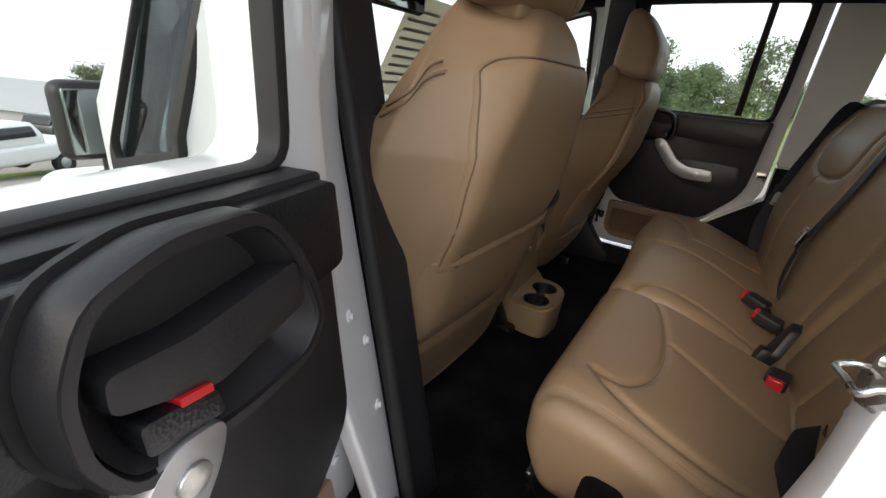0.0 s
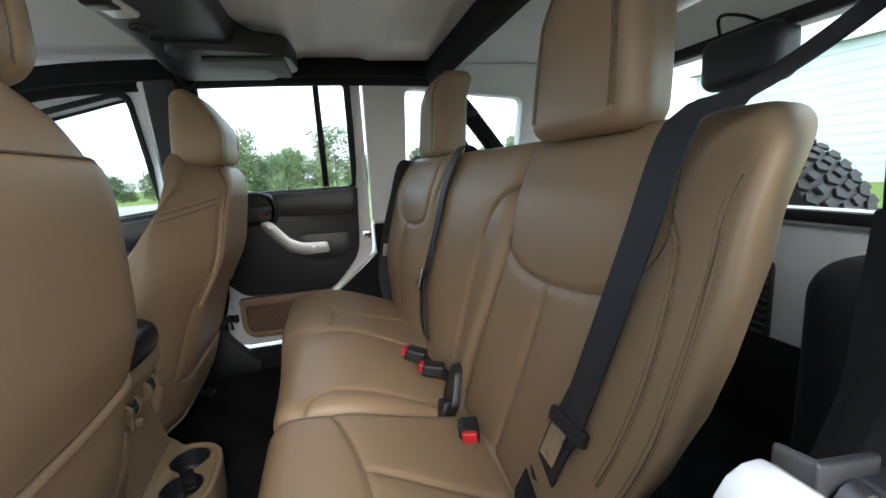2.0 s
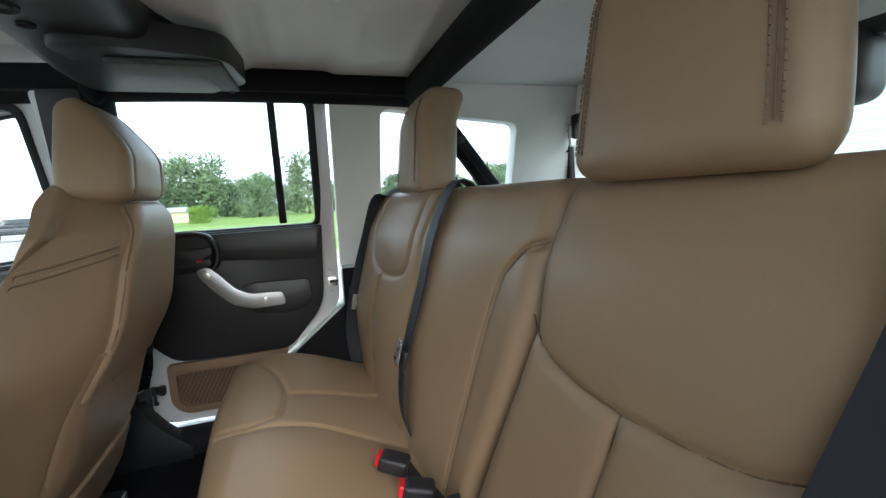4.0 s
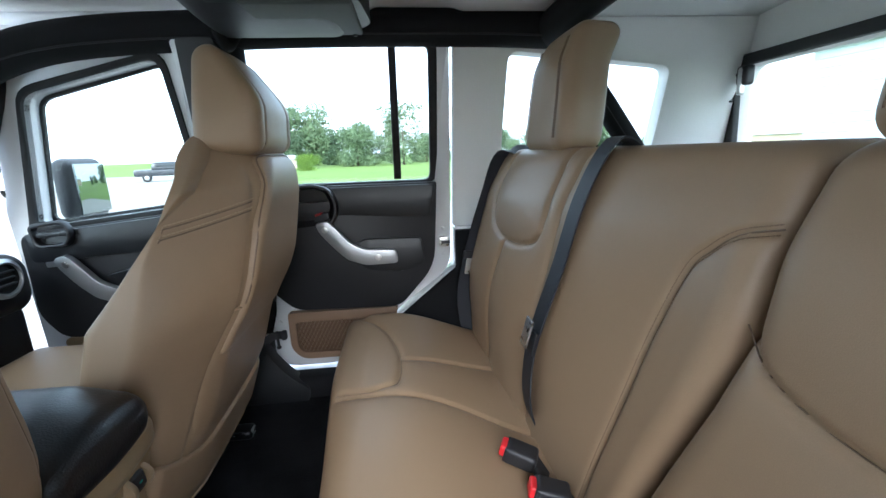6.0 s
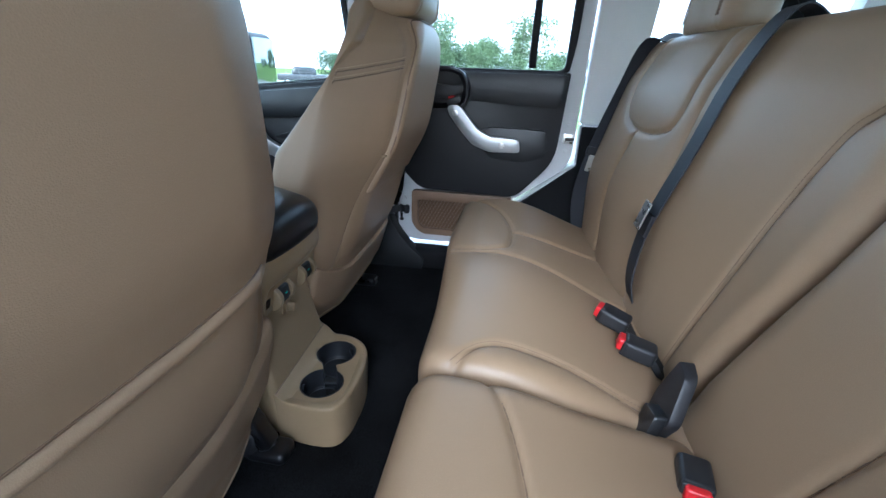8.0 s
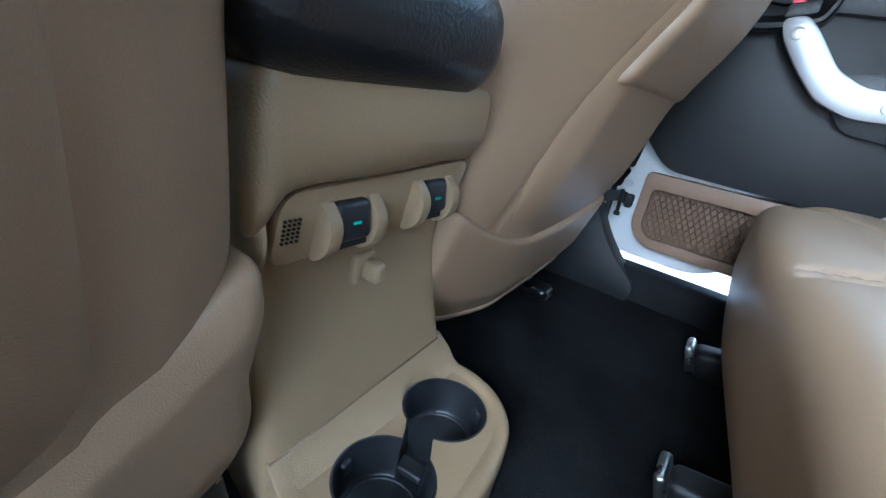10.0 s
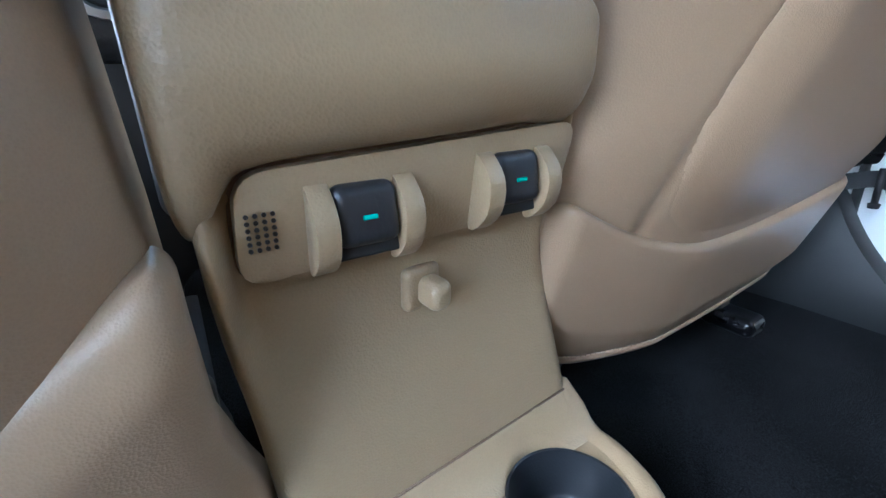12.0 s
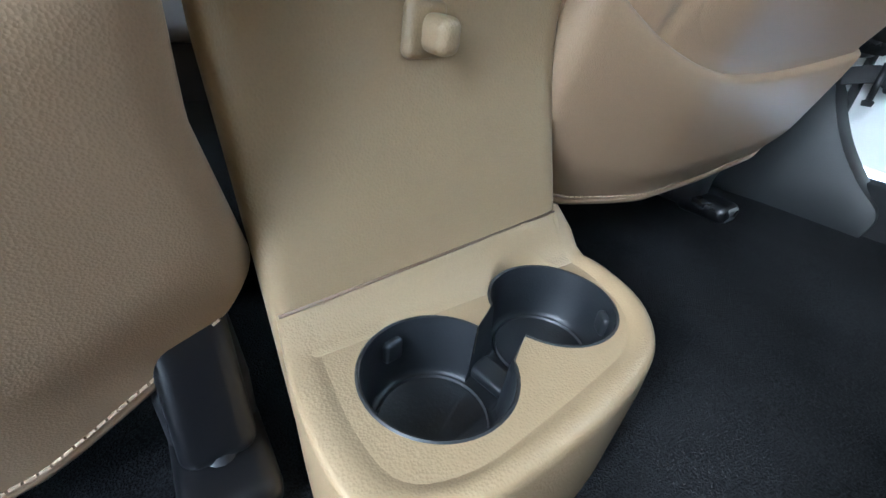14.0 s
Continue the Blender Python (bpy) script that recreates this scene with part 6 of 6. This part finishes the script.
def sheet(name, mat, label, xs, ys, off=0.0, keep=None):
    X, Y = np.meshgrid(xs, ys, indexing="ij")
    Z = ground_z(X, Y) + off
    nx, ny = X.shape
    verts = np.c_[X.ravel(), Y.ravel(), Z.ravel()]
    faces = [(i * ny + j, (i + 1) * ny + j, (i + 1) * ny + j + 1, i * ny + j + 1) for i in range(nx - 1) for j in range(ny - 1)
             if keep is None or keep(X[i, j], Y[i, j])]
    return structure(obj(name, verts, faces, mat), label)


span = np.unique(np.concatenate([np.linspace(-1500, -120, 12), np.linspace(-120, 120, 61), np.linspace(120, 1500, 12)]))
sheet("ground", GRASS, "green mown grass reaching the horizon", span, span)
lot_x = np.linspace(-70, 9, 60)
lot_y = np.linspace(-60, 70, 88)
sheet("road", ASPHALT, "pale worn asphalt of the parking lot", lot_x, lot_y, 0.03, lambda x, y: y < 13 or x < -0.36 * y)


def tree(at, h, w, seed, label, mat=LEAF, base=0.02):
    rng = random.Random(seed)
    t = thing("tree", label, "tree", at, group="far tree line")
    tube("trunk", [(0, 0, -0.5), (0.1 * w * 0.1, 0, h * 0.3), (0, 0.02 * h, h * 0.62)], [0.022 * h, 0.017 * h, 0.006 * h], BARK, t, 8)
    verts, faces = [], []
    lobes = [(rng.uniform(-0.32, 0.32) * w, rng.uniform(-0.32, 0.32) * w, h * rng.uniform(base + 0.06, 0.88), rng.uniform(0.15, 0.30) * w) for _ in range(24)]
    for lx, ly, lz, lr in lobes:
        for _ in range(210):
            u, v = rng.uniform(0, 2 * math.pi), math.acos(rng.uniform(-1, 1))
            rr = lr * rng.uniform(0.35, 1.05)
            c = V((lx + rr * math.sin(v) * math.cos(u), ly + rr * math.sin(v) * math.sin(u), lz + 0.85 * rr * math.cos(v)))
            s = rng.uniform(0.016, 0.036) * w
            a, b = V([rng.gauss(0, 1) for _ in range(3)]), V([rng.gauss(0, 1) for _ in range(3)])
            a, b = a / np.linalg.norm(a) * s, b / np.linalg.norm(b) * s
            k = len(verts)
            verts += [c - a, c + b * 0.6, c + a, c - b * 0.6]
            faces.append((k, k + 1, k + 2, k + 3))
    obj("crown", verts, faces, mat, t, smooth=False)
    return t


rng = random.Random(5)
for k in range(34):
    az = -24 + k * 1.75 + rng.uniform(-0.7, 0.7)
    d = rng.uniform(92, 135)
    h = rng.uniform(8.0, 13.5) * (0.8 if az > 8 else 1.0) * (0.55 if az > 26 else 1.0) * (0.6 if az < -17 else 1.0)
    x, y = d * math.sin(radians(az)), d * math.cos(radians(az))
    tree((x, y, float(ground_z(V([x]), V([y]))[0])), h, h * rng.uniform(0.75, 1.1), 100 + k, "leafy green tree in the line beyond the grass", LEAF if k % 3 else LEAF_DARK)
for k in range(6):
    az, d = -58 - k * 3.0, rng.uniform(75, 95)
    x, y = d * math.sin(radians(az)), d * math.cos(radians(az))
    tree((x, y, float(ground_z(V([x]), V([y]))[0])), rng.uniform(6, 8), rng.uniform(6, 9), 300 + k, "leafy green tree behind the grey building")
az = -11.5
x, y = 70 * math.sin(radians(az)), 70 * math.cos(radians(az))
bush = tree((x, y, float(ground_z(V([x]), V([y]))[0]) - 0.4), 3.0, 3.6, 77, "pale green bush on the grass", LEAF_PALE, base=0.0)
bush.name = "bush"
tagged(bush, category="bush", group="bushes")


def vehicle(name, at, turn, paint, label, cat):
    v = thing(name, label, cat, group="parked vehicles")
    m = pose(*at, 0, 0, turn)
    v.matrix_world = m

    def cab(p, n):
        q = p.copy()
        f = smoothstep(-0.1, 0.35, p[:, 2])
        q[:, 0] -= f * (0.35 * smoothstep(0.2, 1.2, p[:, 0]) - 0.18 * smoothstep(-0.4, -1.2, p[:, 0]))
        q[:, 1] *= 1 - 0.10 * f
        return q

    rbox("body", (5.3, 1.95, 0.62), 0.14, paint, v, (0, 0, 0.86), n=(8, 4, 3))
    rbox("cab", (2.5, 1.8, 0.80), 0.16, paint, v, (0.05, 0, 1.48), n=(8, 4, 6), shape=cab)
    rbox("side_glass", (1.75, 1.86, 0.36), 0.05, DARKGLASS, v, (0.0, 0, 1.60), n=(6, 2, 3), shape=cab)
    rbox("windscreen", (0.5, 1.5, 0.42), 0.05, DARKGLASS, v, (0.98, 0, 1.55), (0, -32, 0))
    rbox("grille", (0.10, 1.4, 0.36), 0.04, CHROME, v, (2.64, 0, 0.98))
    rbox("bumper", (0.20, 1.9, 0.20), 0.06, CHROME, v, (2.66, 0, 0.58))
    for s in (-1, 1):
        rbox("headlight", (0.12, 0.28, 0.22), 0.04, LAMP, v, (2.61, s * 0.80, 1.02))
        for x in (-1.65, 1.65):
            w = turned("wheel", [(0.0, -0.1), (0.22, -0.1), (0.25, -0.13), (0.38, -0.12), (0.39, 0.0), (0.38, 0.12), (0.25, 0.13), (0.22, 0.1), (0.0, 0.1)], RUBBER, v, (x, s * 0.88, 0.39), (90, 0, 0), 24)
            turned("hub", [(0.0, 0.14), (0.15, 0.13), (0.21, 0.10)], SILVER, w, (x, s * 0.88, 0.39), (90 if s < 0 else -90, 0, 0), 16)
    return v


def gz(x, y):
    return float(ground_z(V([x]), V([y]))[0]) + 0.03


def polar(az, d):
    return d * math.sin(radians(az)), d * math.cos(radians(az))


for az, d, turn, paint, nm, lab, cat in ((-27, 50, 27, DARKCAR, "pickup_truck", "dark parked pickup truck on the bright lot", "truck"),
                                         (-84.0, 20, -60, WHITE, "pickup_truck", "white parked pickup truck on the asphalt lot", "truck"),
                                         (-77.5, 28, -62, DARKCAR, "pickup_truck", "dark parked pickup truck before the grey building", "truck"),
                                         (-38, 30, 10, WHITE, "parked_car", "white parked car on the bright lot", "car")):
    x, y = polar(az, d)
    vehicle(nm, (x, y, gz(x, y)), turn, paint, lab, cat)


def building(name, at, turn, size, wall, roof, label, lines=0):
    b = thing(name, label, "building", group="")
    m = pose(*at, 0, 0, turn)
    b.matrix_world = m
    L, W, H = size
    rbox("wall", (L, W, H), 0.05, wall, b, (0, 0, H / 2))
    prism("roof", [(-W / 2 - 0.4, H), (W / 2 + 0.4, H), (0, H + W * 0.16)], L + 0.6, roof, b, lambda u, v, w: (w - L / 2 - 0.3, u, v))
    for k in range(lines):
        z = H * (k + 0.5) / lines
        for s in (-1, 1):
            rbox("siding_board", (L, 0.06, H / lines * 0.985), 0.02, wall, b, (0, s * (W / 2 + 0.01), z), (s * 1.0, 0, 0))
    return b


x, y = polar(-80, 50)
building("grey_warehouse", (x, y, gz(x, y) - 0.3), 25, (46, 10, 2.4), WALLGREY, ROOFING, "long grey metal building beyond the parking lot")
x, y = polar(-15.5, 88)
building("small_house", (x, y, gz(x, y) - 0.3), 12, (8, 5, 2.2), BRICKISH, ROOFING, "small house at the edge of the trees")
x, y = polar(77, 27)
building("siding_building", (x, y, gz(x, y) - 0.2), -80, (26, 10, 5.5), SIDING, ROOFING, "pale blue-grey building with lap siding", lines=14)
x, y = polar(50, 105)
building("far_shed", (x, y, gz(x, y) - 0.3), -50, (34, 8, 3.6), BRICKISH, SIDING, "long low pale building beyond the grass")
